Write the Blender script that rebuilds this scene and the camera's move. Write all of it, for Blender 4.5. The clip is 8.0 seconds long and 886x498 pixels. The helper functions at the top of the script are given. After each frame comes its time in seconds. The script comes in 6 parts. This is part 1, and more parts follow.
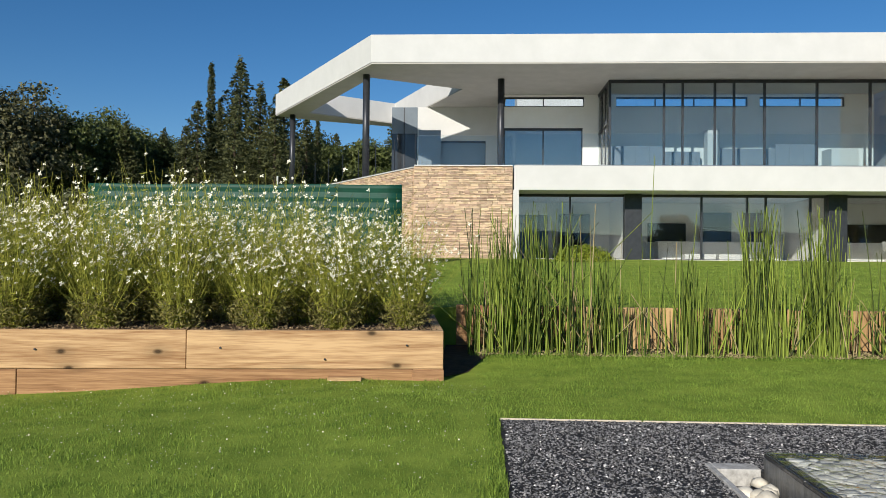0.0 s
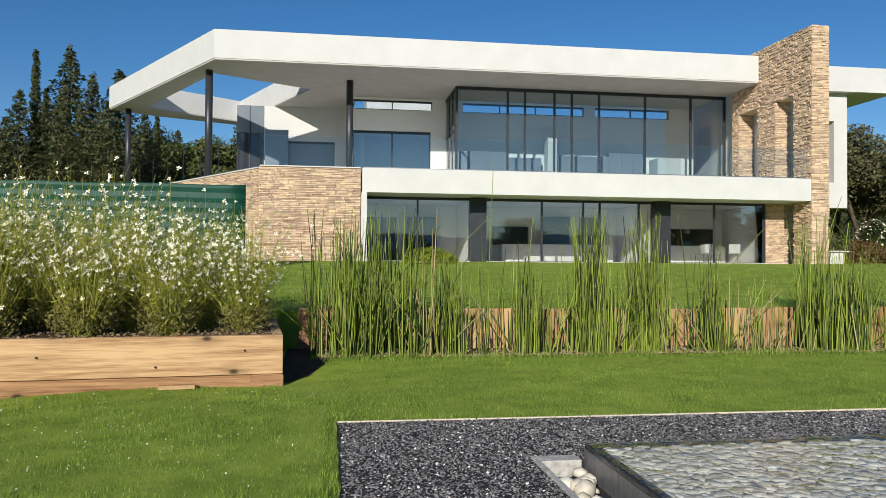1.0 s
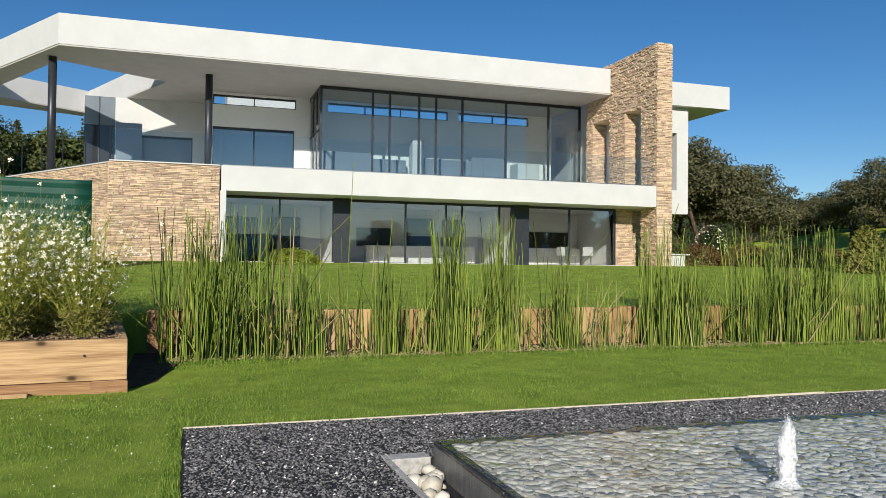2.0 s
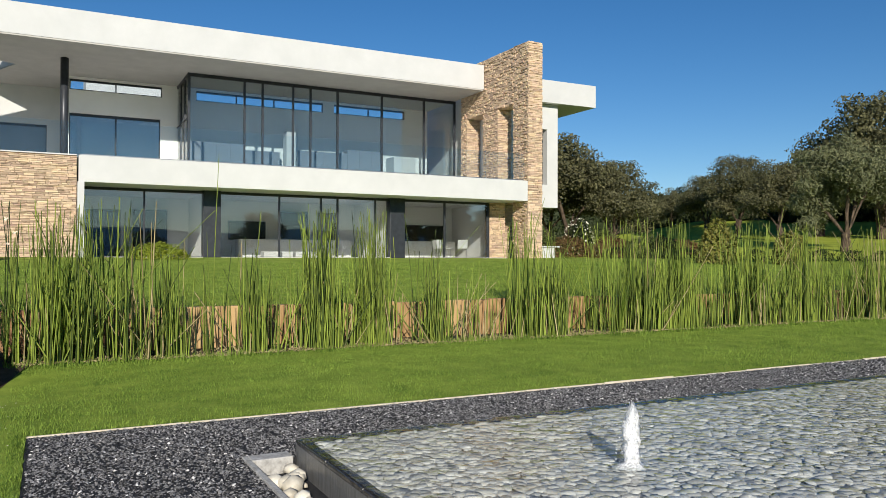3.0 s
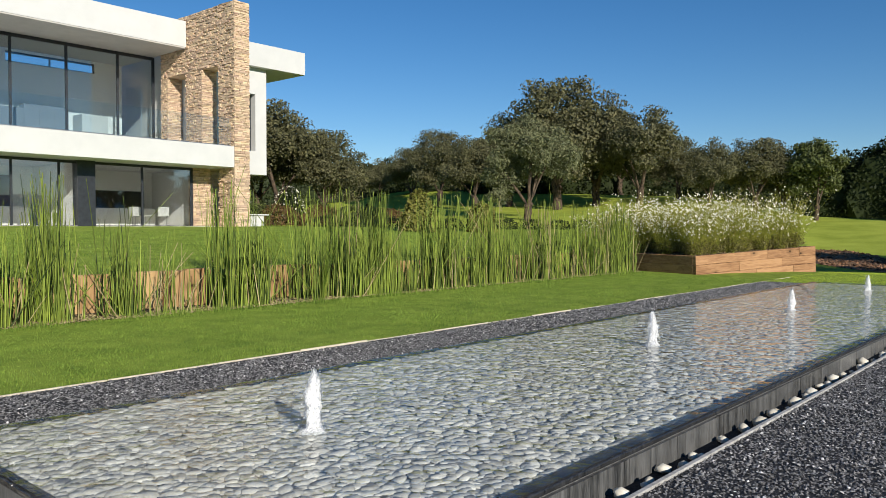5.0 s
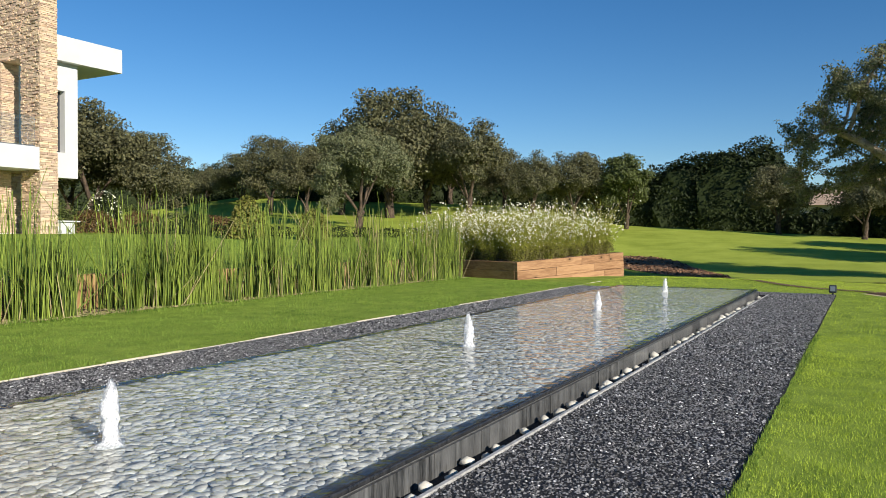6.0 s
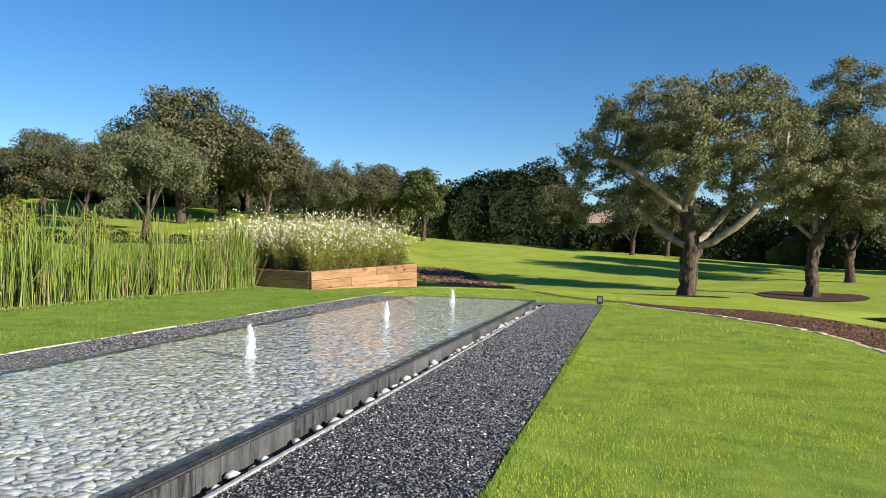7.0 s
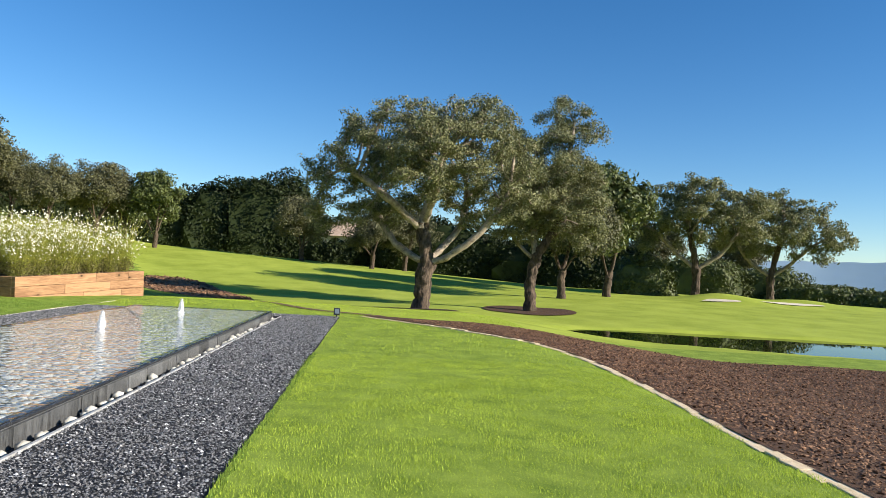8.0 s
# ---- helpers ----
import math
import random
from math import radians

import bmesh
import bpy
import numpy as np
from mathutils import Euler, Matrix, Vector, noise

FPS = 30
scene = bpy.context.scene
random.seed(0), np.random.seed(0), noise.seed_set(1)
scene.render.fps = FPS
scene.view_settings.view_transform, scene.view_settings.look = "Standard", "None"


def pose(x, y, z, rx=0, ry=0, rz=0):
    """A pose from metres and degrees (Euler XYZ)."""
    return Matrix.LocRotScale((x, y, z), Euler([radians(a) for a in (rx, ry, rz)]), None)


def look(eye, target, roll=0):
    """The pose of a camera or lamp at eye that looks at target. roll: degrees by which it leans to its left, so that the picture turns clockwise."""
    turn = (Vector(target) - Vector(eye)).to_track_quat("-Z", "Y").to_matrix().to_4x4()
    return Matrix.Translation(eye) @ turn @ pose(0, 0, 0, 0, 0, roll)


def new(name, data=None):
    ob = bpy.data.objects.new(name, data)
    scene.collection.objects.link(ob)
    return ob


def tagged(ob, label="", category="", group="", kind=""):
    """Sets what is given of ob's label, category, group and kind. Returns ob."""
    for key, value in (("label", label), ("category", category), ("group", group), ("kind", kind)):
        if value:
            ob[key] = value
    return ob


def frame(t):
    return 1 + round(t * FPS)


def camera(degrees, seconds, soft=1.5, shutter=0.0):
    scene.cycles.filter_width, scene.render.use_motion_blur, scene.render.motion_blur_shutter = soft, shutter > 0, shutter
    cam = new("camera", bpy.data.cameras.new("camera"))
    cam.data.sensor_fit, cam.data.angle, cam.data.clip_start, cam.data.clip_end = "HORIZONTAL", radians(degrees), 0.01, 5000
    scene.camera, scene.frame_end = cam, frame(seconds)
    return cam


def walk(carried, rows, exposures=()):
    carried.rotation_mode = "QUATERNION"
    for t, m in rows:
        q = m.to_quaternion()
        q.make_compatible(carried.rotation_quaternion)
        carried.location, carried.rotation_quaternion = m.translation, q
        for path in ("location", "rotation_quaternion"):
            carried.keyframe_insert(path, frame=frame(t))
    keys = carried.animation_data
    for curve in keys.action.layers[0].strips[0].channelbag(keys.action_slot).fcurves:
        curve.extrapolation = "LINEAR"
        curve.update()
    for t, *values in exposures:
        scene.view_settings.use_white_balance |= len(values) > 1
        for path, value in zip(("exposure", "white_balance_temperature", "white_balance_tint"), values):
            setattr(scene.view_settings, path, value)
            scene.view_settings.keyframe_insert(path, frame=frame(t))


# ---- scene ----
cam = camera(60.1, 8.0, soft=0.75)
PATH = [
    (0, (0.316, 0.641, 1.304), (0.224, 2.639, 1.327), 0.5),
    (0.5, (0.361, 0.714, 1.272), (0.464, 2.711, 1.303), 0.6),
    (1, (0.428, 0.637, 1.304), (0.722, 2.615, 1.336), 0.4),
    (1.5, (0.479, 0.627, 1.305), (0.951, 2.57, 1.343), 0.4),
    (2, (0.519, 0.599, 1.295), (1.151, 2.496, 1.334), 0.6),
    (3.5, (0.647, 0.492, 1.331), (1.708, 2.187, 1.335), -0.1),
    (4, (0.672, 0.443, 1.332), (1.874, 2.041, 1.312), -0.1),
    (4.5, (0.717, 0.44, 1.338), (2.073, 1.909, 1.289), 0.0),
    (6, (0.796, 0.274, 1.297), (2.545, 1.243, 1.261), 0.2),
    (6.5, (0.718, 0.126, 1.346), (2.569, 0.883, 1.325), 0.3),
    (7, (0.805, 0.095, 1.305), (2.744, 0.585, 1.302), 1.4),
    (7.5, (0.82, 0.037, 1.301), (2.813, 0.198, 1.334), 2.2),
    (8, (0.923, 0.019, 1.275), (2.915, -0.15, 1.331), 3.1),
]
walk(cam, [(t, look(eye, target, roll)) for t, eye, target, roll in PATH],
     exposures=[(0.0, 0.0), (3.5, 0.02), (4.5, 0.05), (6.0, 0.28), (7.0, 0.59), (8.0, 0.77)])

# ---- light ----
SUN = Vector((-0.36, -0.86, 0.37)).normalized()
world = bpy.data.worlds.new("sky")
scene.world = world
world.use_nodes = True
wn = world.node_tree.nodes
sky = wn.new("ShaderNodeTexSky")
sky.sky_type, sky.sun_disc = "NISHITA", False
sky.sun_elevation = math.asin(SUN.z)
sky.sun_rotation = math.atan2(SUN.x, SUN.y)
sky.altitude, sky.air_density, sky.dust_density, sky.ozone_density = 1200, 1.0, 0.08, 3.2
wn["Background"].inputs["Strength"].default_value = 0.092
hue = wn.new("ShaderNodeHueSaturation")
hue.inputs["Saturation"].default_value = 1.26
hue.inputs["Hue"].default_value = 0.503
world.node_tree.links.new(sky.outputs[0], hue.inputs["Color"])
world.node_tree.links.new(hue.outputs[0], wn["Background"].inputs["Color"])
sun = new("sun", bpy.data.lights.new("sun", "SUN"))
sun.data.energy, sun.data.angle, sun.data.color = 5.3, radians(0.53), (1.0, 0.93, 0.82)
sun.matrix_world = look(SUN * 60, (0, 0, 0))

# ---- helpers of this place ----
RNG = np.random.default_rng(7)


def smooth(a, b, v):
    s = np.clip((v - a) / (b - a), 0, 1)
    return s * s * (3 - 2 * s)


def np_mesh(name, v, f, mat=None, shade=False):
    """A mesh from arrays of corners and of faces with equal corner counts."""
    v, f = np.asarray(v, np.float32), np.asarray(f, np.int32)
    me = bpy.data.meshes.new(name)
    me.vertices.add(len(v))
    me.vertices.foreach_set("co", v.ravel())
    me.loops.add(f.size)
    me.loops.foreach_set("vertex_index", f.ravel())
    me.polygons.add(len(f))
    me.polygons.foreach_set("loop_start", np.arange(0, f.size, f.shape[1], dtype=np.int32))
    me.polygons.foreach_set("use_smooth", np.full(len(f), shade))
    me.update(calc_edges=True)
    if mat:
        me.materials.append(mat)
    return me


def part(name, bm, material, parent=None, label="", shade=False):
    """One mesh object from a bmesh, under a thing or a part."""
    if isinstance(bm, bpy.types.Mesh):
        me = bm
    else:
        bmesh.ops.recalc_face_normals(bm, faces=bm.faces)
        me = bpy.data.meshes.new(name)
        bm.to_mesh(me)
        bm.free()
        if shade:
            me.polygons.foreach_set("use_smooth", np.full(len(me.polygons), True))
    if material and not me.materials:
        me.materials.append(material)
    ob = new(name, me)
    if parent:
        ob.parent = parent
    if label:
        tagged(ob, label)
    return ob


def empty(name, at=(0, 0, 0), **tags):
    ob = new(name)
    ob.matrix_basis = Matrix.Translation(at)
    ob.empty_display_size = 0.2
    return tagged(ob, **tags)


def box(bm, x0, x1, y0, y1, z0, z1, bevel=0.0, turn=None):
    out = bmesh.ops.create_cube(bm, size=1)
    m = Matrix.Translation(((x0 + x1) / 2, (y0 + y1) / 2, (z0 + z1) / 2)) @ Matrix.Diagonal((x1 - x0, y1 - y0, z1 - z0, 1))
    if turn is not None:
        m = turn @ m
    bmesh.ops.transform(bm, matrix=m, verts=out["verts"])
    if bevel:
        edges = list({e for v in out["verts"] for e in v.link_edges})
        bmesh.ops.bevel(bm, geom=edges, offset=bevel, segments=2, affect="EDGES", profile=0.5)
    return bm


def abox(x0, x1, y0, y1, z0, z1, bevel=0.0, turn=None):
    return box(bmesh.new(), x0, x1, y0, y1, z0, z1, bevel, turn)


def cyl(bm, x, y, z0, z1, r0, r1=None, n=20):
    out = bmesh.ops.create_cone(bm, cap_ends=True, segments=n, radius1=r0, radius2=r0 if r1 is None else r1, depth=z1 - z0)
    bmesh.ops.translate(bm, vec=(x, y, (z0 + z1) / 2), verts=out["verts"])
    return bm


# ---- ground height ----
def height(x, y):
    x, y = np.asarray(x, float), np.asarray(y, float)
    left = -0.055 * np.clip(-0.3 - x, 0, 8) * smooth(4.0, 8.5, y)
    dip = -0.045 * np.clip(x - 25.0, 0, 9) * smooth(-14, 2, y)
    far = np.maximum(0.45, 1.2 + 0.052 * y)
    east = dip * (1 - smooth(36, 64, x)) + np.clip(far, 0, 6) * smooth(36, 66, x)
    left = left - 0.1 * np.exp(-((x + 0.1) / 1.3) ** 2) * smooth(7.6, 9.2, y) * (1 - smooth(10.0, 10.8, y))
    low = np.where(x > 21.5, east, left)
    up = 0.56 + 0.0488 * np.clip(y - 12.1, 0, 15) + 0.05 * np.clip(y - 34, 0, 60) * smooth(18, 34, x)
    step = np.where(x < 21.5, (y > 12.0) * 1.0, smooth(11.4, 17.5, y - 0.06 * (x - 21.5)) * (1 - smooth(40, 66, x)))
    z = low * (1 - step) + up * step
    # lawn falling to the pond, and the basin
    z = z - 0.44 * smooth(2.2, 7.8, -y) * (1 - smooth(24, 44, x))
    ex, ey = x - 24.2 - 0.2 * (y + 15.5), y + 15.5
    d = np.sqrt((ex / 3.5) ** 2 + (ey / 9.0) ** 2)
    z = z - (0.1 * np.exp(-((ex / 6.0) ** 2 + (ey / 13.0) ** 2)) + 0.55 * (1 - smooth(0.8, 1.12, d)))
    # the far lawn rising behind the low hedge
    az, far_off = np.degrees(np.arctan2(x - 0.8, y - 0.2)), np.hypot(x - 0.8, y - 0.2)
    z = z + 1.25 * smooth(36, 62, far_off) * smooth(41, 48, az) * (1 - smooth(66, 75, az)) * (1 - smooth(160, 400, far_off))
    z = z + 0.55 * np.exp(-((x - 49.5) / 2.6) ** 2 - ((y + 22.6) / 2.6) ** 2) + 0.4 * np.exp(-((x - 50.0) / 2.4) ** 2 - ((y + 28.4) / 3.0) ** 2)
    # the hollow that holds the gravel
    hole = (x > 0.5) & (x < 20.0) & (y > 0.86) & (y < 6.9)
    z = np.where(hole, -0.1, z)
    return z + 0.012 * np.sin(x * 1.3 + 0.4 * y) * np.sin(0.9 * y) * (~hole)


# ---- materials ----
def nodes_of(name):
    m = bpy.data.materials.new(name)
    m.use_nodes = True
    nt = m.node_tree
    return m, nt, nt.nodes["Principled BSDF"]


def surf(name, dark, light, scale=4.0, rough=0.8, bump=0.2, fine=60.0, metal=0.0, island=0.0, spec=0.3, stretch=(1, 1, 1), objrand=0.0, translucent=0.0, dist=0.02, hue=0.0):
    """A worn surface: two noises mix two colours, the finer one also gives relief."""
    m, nt, bsdf = nodes_of(name)
    L = nt.links.new
    co = nt.nodes.new("ShaderNodeTexCoord")
    mp = nt.nodes.new("ShaderNodeMapping")
    mp.inputs["Scale"].default_value = stretch
    L(co.outputs["Object"], mp.inputs["Vector"])
    n1 = nt.nodes.new("ShaderNodeTexNoise")
    n1.inputs["Scale"].default_value, n1.inputs["Detail"].default_value, n1.inputs["Roughness"].default_value = scale, 5, 0.6
    n2 = nt.nodes.new("ShaderNodeTexNoise")
    n2.inputs["Scale"].default_value, n2.inputs["Detail"].default_value = fine, 4
    L(mp.outputs[0], n1.inputs["Vector"]), L(mp.outputs[0], n2.inputs["Vector"])
    add = nt.nodes.new("ShaderNodeMath")
    add.operation = "MULTIPLY_ADD"
    L(n2.outputs["Fac"], add.inputs[0])
    add.inputs[1].default_value = 0.5
    L(n1.outputs["Fac"], add.inputs[2])
    last = add.outputs[0]
    for amount, kind, socket in ((island, "ShaderNodeNewGeometry", "Random Per Island"), (objrand, "ShaderNodeObjectInfo", "Random")):
        if amount:
            g, socket_used = nt.nodes.new(kind), socket
            a2 = nt.nodes.new("ShaderNodeMath")
            a2.operation = "MULTIPLY_ADD"
            L(g.outputs[socket], a2.inputs[0])
            a2.inputs[1].default_value = amount
            L(last, a2.inputs[2])
            last = a2.outputs[0]
    extra = (island + objrand) / 2
    ramp = nt.nodes.new("ShaderNodeMapRange")
    ramp.inputs["From Min"].default_value, ramp.inputs["From Max"].default_value = 0.5 + extra * 0.35, 1.0 + extra * 1.65
    L(last, ramp.inputs["Value"])
    mix = nt.nodes.new("ShaderNodeMix")
    mix.data_type = "RGBA"
    mix.inputs["A"].default_value, mix.inputs["B"].default_value = (*dark, 1), (*light, 1)
    L(ramp.outputs[0], mix.inputs["Factor"])
    colour = mix.outputs["Result"]
    if hue:
        # each piece leans a little to another hue and strength of colour
        hs, mh, wn2 = nt.nodes.new("ShaderNodeHueSaturation"), nt.nodes.new("ShaderNodeMapRange"), nt.nodes.new("ShaderNodeTexWhiteNoise")
        ms2 = nt.nodes.new("ShaderNodeMapRange")
        wn2.noise_dimensions = "1D"
        L(g.outputs[socket_used], wn2.inputs["W"])
        mh.inputs["To Min"].default_value, mh.inputs["To Max"].default_value = 0.5 - hue, 0.5 + hue
        ms2.inputs["To Min"].default_value, ms2.inputs["To Max"].default_value = 0.82, 1.15
        L(wn2.outputs["Value"], mh.inputs["Value"]), L(g.outputs[socket_used], ms2.inputs["Value"])
        L(mh.outputs[0], hs.inputs["Hue"]), L(ms2.outputs[0], hs.inputs["Saturation"]), L(colour, hs.inputs["Color"])
        colour = hs.outputs[0]
    L(colour, bsdf.inputs["Base Color"])
    bsdf.inputs["Roughness"].default_value, bsdf.inputs["Metallic"].default_value = rough, metal
    bsdf.inputs["Specular IOR Level"].default_value = spec
    if bump:
        b = nt.nodes.new("ShaderNodeBump")
        b.inputs["Strength"].default_value, b.inputs["Distance"].default_value = bump, dist
        L(add.outputs[0], b.inputs["Height"])
        L(b.outputs[0], bsdf.inputs["Normal"])
    if translucent:
        tr = nt.nodes.new("ShaderNodeBsdfTranslucent")
        L(mix.outputs["Result"], tr.inputs["Color"])
        ms = nt.nodes.new("ShaderNodeMixShader")
        ms.inputs["Fac"].default_value = translucent
        L(bsdf.outputs[0], ms.inputs[1]), L(tr.outputs[0], ms.inputs[2])
        L(ms.outputs[0], nt.nodes["Material Output"].inputs["Surface"])
    return m


def clear(name, tint, ior=1.5, ripple=0.0, ripple_scale=6.0, rough=0.0, dist=0.02):
    """A clear sheet: it lets light straight through and mirrors by the angle."""
    m, nt, bsdf = nodes_of(name)
    nt.nodes.remove(bsdf)
    L = nt.links.new
    t, g, f = nt.nodes.new("ShaderNodeBsdfTransparent"), nt.nodes.new("ShaderNodeBsdfGlossy"), nt.nodes.new("ShaderNodeFresnel")
    t.inputs["Color"].default_value = (*tint, 1)
    g.inputs["Roughness"].default_value = rough
    f.inputs["IOR"].default_value = ior
    ms = nt.nodes.new("ShaderNodeMixShader")
    L(f.outputs[0], ms.inputs["Fac"]), L(t.outputs[0], ms.inputs[1]), L(g.outputs[0], ms.inputs[2])
    L(ms.outputs[0], nt.nodes["Material Output"].inputs["Surface"])
    if ripple:
        co = nt.nodes.new("ShaderNodeTexCoord")
        n = nt.nodes.new("ShaderNodeTexNoise")
        n.inputs["Scale"].default_value, n.inputs["Detail"].default_value = ripple_scale, 3
        b = nt.nodes.new("ShaderNodeBump")
        b.inputs["Strength"].default_value, b.inputs["Distance"].default_value = ripple, dist
        L(co.outputs["Object"], n.inputs["Vector"]), L(n.outputs["Fac"], b.inputs["Height"])
        L(b.outputs[0], g.inputs["Normal"]), L(b.outputs[0], f.inputs["Normal"])
    return m


LAWN = surf("lawn", (0.12, 0.19, 0.023), (0.32, 0.405, 0.064), 2.2, 0.9, 0.6, 90, spec=0.1)
FAIRWAY = surf("fairway_turf", (0.24, 0.30, 0.035), (0.42, 0.48, 0.075), 0.5, 0.9, 0.25, 90, spec=0.1)
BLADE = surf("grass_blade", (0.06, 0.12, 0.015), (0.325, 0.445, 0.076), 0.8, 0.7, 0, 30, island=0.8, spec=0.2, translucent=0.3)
# lit copy of the grass: the backlit glow is put into its colour
BLADE_SUN = surf("sunlit_grass_blade", (0.23, 0.32, 0.03), (0.56, 0.66, 0.09), 0.8, 0.7, 0, 30, island=0.75, spec=0.2, translucent=0.3)
GRAVEL = surf("dark_gravel_bed", (0.012, 0.012, 0.013), (0.045, 0.046, 0.05), 50, 0.8, 0.9, 220)
CHIP = surf("slate_chip", (0.012, 0.012, 0.013), (0.29, 0.287, 0.287), 8, 0.6, 0.0, 60, island=0.9, spec=0.3)
FLECK = surf("pale_chip", (0.2, 0.2, 0.2), (0.75, 0.74, 0.72), 8, 0.6, 0.0, 60, island=0.9, spec=0.3)
PEBBLE = surf("pale_pebble", (0.28, 0.272, 0.25), (0.72, 0.71, 0.67), 9, 0.55, 0.08, 70, island=0.5, objrand=0.0)
PEBBLE_ONE = surf("pale_pebble_single", (0.28, 0.272, 0.25), (0.72, 0.71, 0.67), 9, 0.55, 0.08, 70, objrand=0.5)
WHITE_STONE = surf("white_cobble", (0.4, 0.36, 0.28), (0.82, 0.78, 0.67), 12, 0.6, 0.1, 60, objrand=0.6)
SLATE = surf("wet_slate", (0.008, 0.009, 0.010), (0.05, 0.05, 0.052), 5, 0.22, 0.15, 40, spec=0.5, stretch=(3, 3, 0.5))
STREAK = surf("scaled_slate", (0.012, 0.013, 0.014), (0.2, 0.2, 0.195), 5, 0.3, 0.15, 40, spec=0.4, stretch=(5, 5, 0.4), objrand=0.3)
BED = surf("pool_bed_grit", (0.2, 0.195, 0.18), (0.36, 0.35, 0.33), 12, 0.8, 0.3, 90)
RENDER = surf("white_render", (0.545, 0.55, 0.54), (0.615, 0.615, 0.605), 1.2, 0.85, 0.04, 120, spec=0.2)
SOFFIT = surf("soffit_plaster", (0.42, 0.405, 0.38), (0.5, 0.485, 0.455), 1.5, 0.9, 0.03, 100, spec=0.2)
INSIDE = surf("interior_plaster", (0.8, 0.79, 0.76), (0.87, 0.86, 0.83), 1.0, 0.9, 0.02, 80, spec=0.2)
FLOORTILE = surf("floor_stone", (0.6, 0.58, 0.55), (0.7, 0.68, 0.65), 2, 0.4, 0.02, 60)
DARKMETAL = surf("anthracite_metal", (0.028, 0.031, 0.037), (0.05, 0.055, 0.065), 6, 0.4, 0.02, 150, metal=0.3, spec=0.5)
STEEL = surf("grey_steel", (0.3, 0.3, 0.31), (0.45, 0.45, 0.46), 6, 0.35, 0.02, 150, metal=0.9)
STONE = surf("ledge_stone", (0.36, 0.235, 0.145), (0.74, 0.58, 0.42), 7, 0.9, 0.4, 50, island=0.9, spec=0.15, hue=0.012)
STONE_ONE = surf("ledge_stone_single", (0.36, 0.235, 0.145), (0.74, 0.58, 0.42), 7, 0.9, 0.4, 50, objrand=0.9, spec=0.15, hue=0.012)
MORTAR = surf("mortar", (0.5, 0.37, 0.25), (0.64, 0.5, 0.36), 9, 0.95, 0.4, 60)
SOIL = surf("soil", (0.035, 0.022, 0.014), (0.10, 0.065, 0.04), 9, 0.95, 0.9, 60)
MULCH = surf("bark_mulch_bed", (0.035, 0.017, 0.009), (0.15, 0.078, 0.04), 14, 0.95, 1.0, 90)
EARTH = surf("bare_earth", (0.09, 0.055, 0.03), (0.27, 0.18, 0.1), 5, 0.95, 0.9, 60)
MULCHCHIP = surf("bark_chip", (0.03, 0.013, 0.007), (0.4, 0.22, 0.12), 6, 0.9, 0, 40, island=0.8)
CONCRETE = surf("pale_concrete", (0.26, 0.25, 0.23), (0.56, 0.55, 0.52), 14, 0.9, 0.2, 60)
EDGING = surf("pale_edging_stone", (0.46, 0.4, 0.29), (0.72, 0.65, 0.5), 8, 0.9, 0.3, 60)
BUFF = surf("buff_border_stone", (0.6, 0.45, 0.26), (0.88, 0.72, 0.48), 9, 0.9, 0.4, 60)
GREENMESH = surf("green_screen_sheet", (0.004, 0.04, 0.026), (0.008, 0.075, 0.05), 2, 0.55, 0.05, 90, spec=0.3)
REED = surf("reed_green", (0.014, 0.034, 0.006), (0.34, 0.43, 0.065), 1.5, 0.55, 0.0, 30, island=1.0, translucent=0.12)
STEM = surf("stem_green", (0.13, 0.16, 0.02), (0.55, 0.53, 0.09), 2.0, 0.7, 0, 30, island=0.6, translucent=0.25)
LOWLEAF = surf("low_leaf", (0.08, 0.085, 0.022), (0.3, 0.26, 0.08), 2.0, 0.6, 0, 30, island=0.6, translucent=0.2)
PETAL = surf("white_petal", (0.86, 0.82, 0.65), (0.95, 0.92, 0.78), 5, 0.6, 0, 30, translucent=0.22)
BARK = surf("oak_bark", (0.014, 0.01, 0.008), (0.16, 0.115, 0.08), 8, 0.95, 1.0, 22, stretch=(1, 1, 0.35), dist=0.06)
OAKLEAF = surf("oak_leaf", (0.036, 0.041, 0.018), (0.19, 0.18, 0.082), 0.8, 0.55, 0, 20, island=0.7, spec=0.35, translucent=0.2)
CORKLEAF = surf("cork_oak_leaf", (0.055, 0.066, 0.025), (0.32, 0.31, 0.135), 1.1, 0.5, 0, 20, island=0.7, spec=0.35, translucent=0.25)
OLIVELEAF = surf("olive_leaf", (0.075, 0.09, 0.038), (0.23, 0.24, 0.12), 0.8, 0.55, 0, 20, island=0.7, spec=0.35, translucent=0.15)
FIRLEAF = surf("conifer_leaf", (0.026, 0.038, 0.013), (0.125, 0.13, 0.048), 0.8, 0.6, 0, 20, island=0.7, translucent=0.1)
LEAFY = surf("green_leaf", (0.035, 0.052, 0.013), (0.155, 0.18, 0.05), 0.7, 0.5, 0, 20, island=0.7, spec=0.35, translucent=0.2)
HEDGELEAF = surf("hedge_leaf", (0.006, 0.012, 0.004), (0.04, 0.055, 0.014), 0.7, 0.6, 0, 20, island=0.7, spec=0.2, translucent=0.12)
BRIGHTLEAF = surf("bright_leaf", (0.12, 0.17, 0.012), (0.32, 0.36, 0.04), 1.5, 0.5, 0, 20, island=0.7, translucent=0.25)
SAND = surf("bunker_sand", (0.6, 0.52, 0.38), (0.75, 0.67, 0.5), 2, 0.95, 0.1, 60)
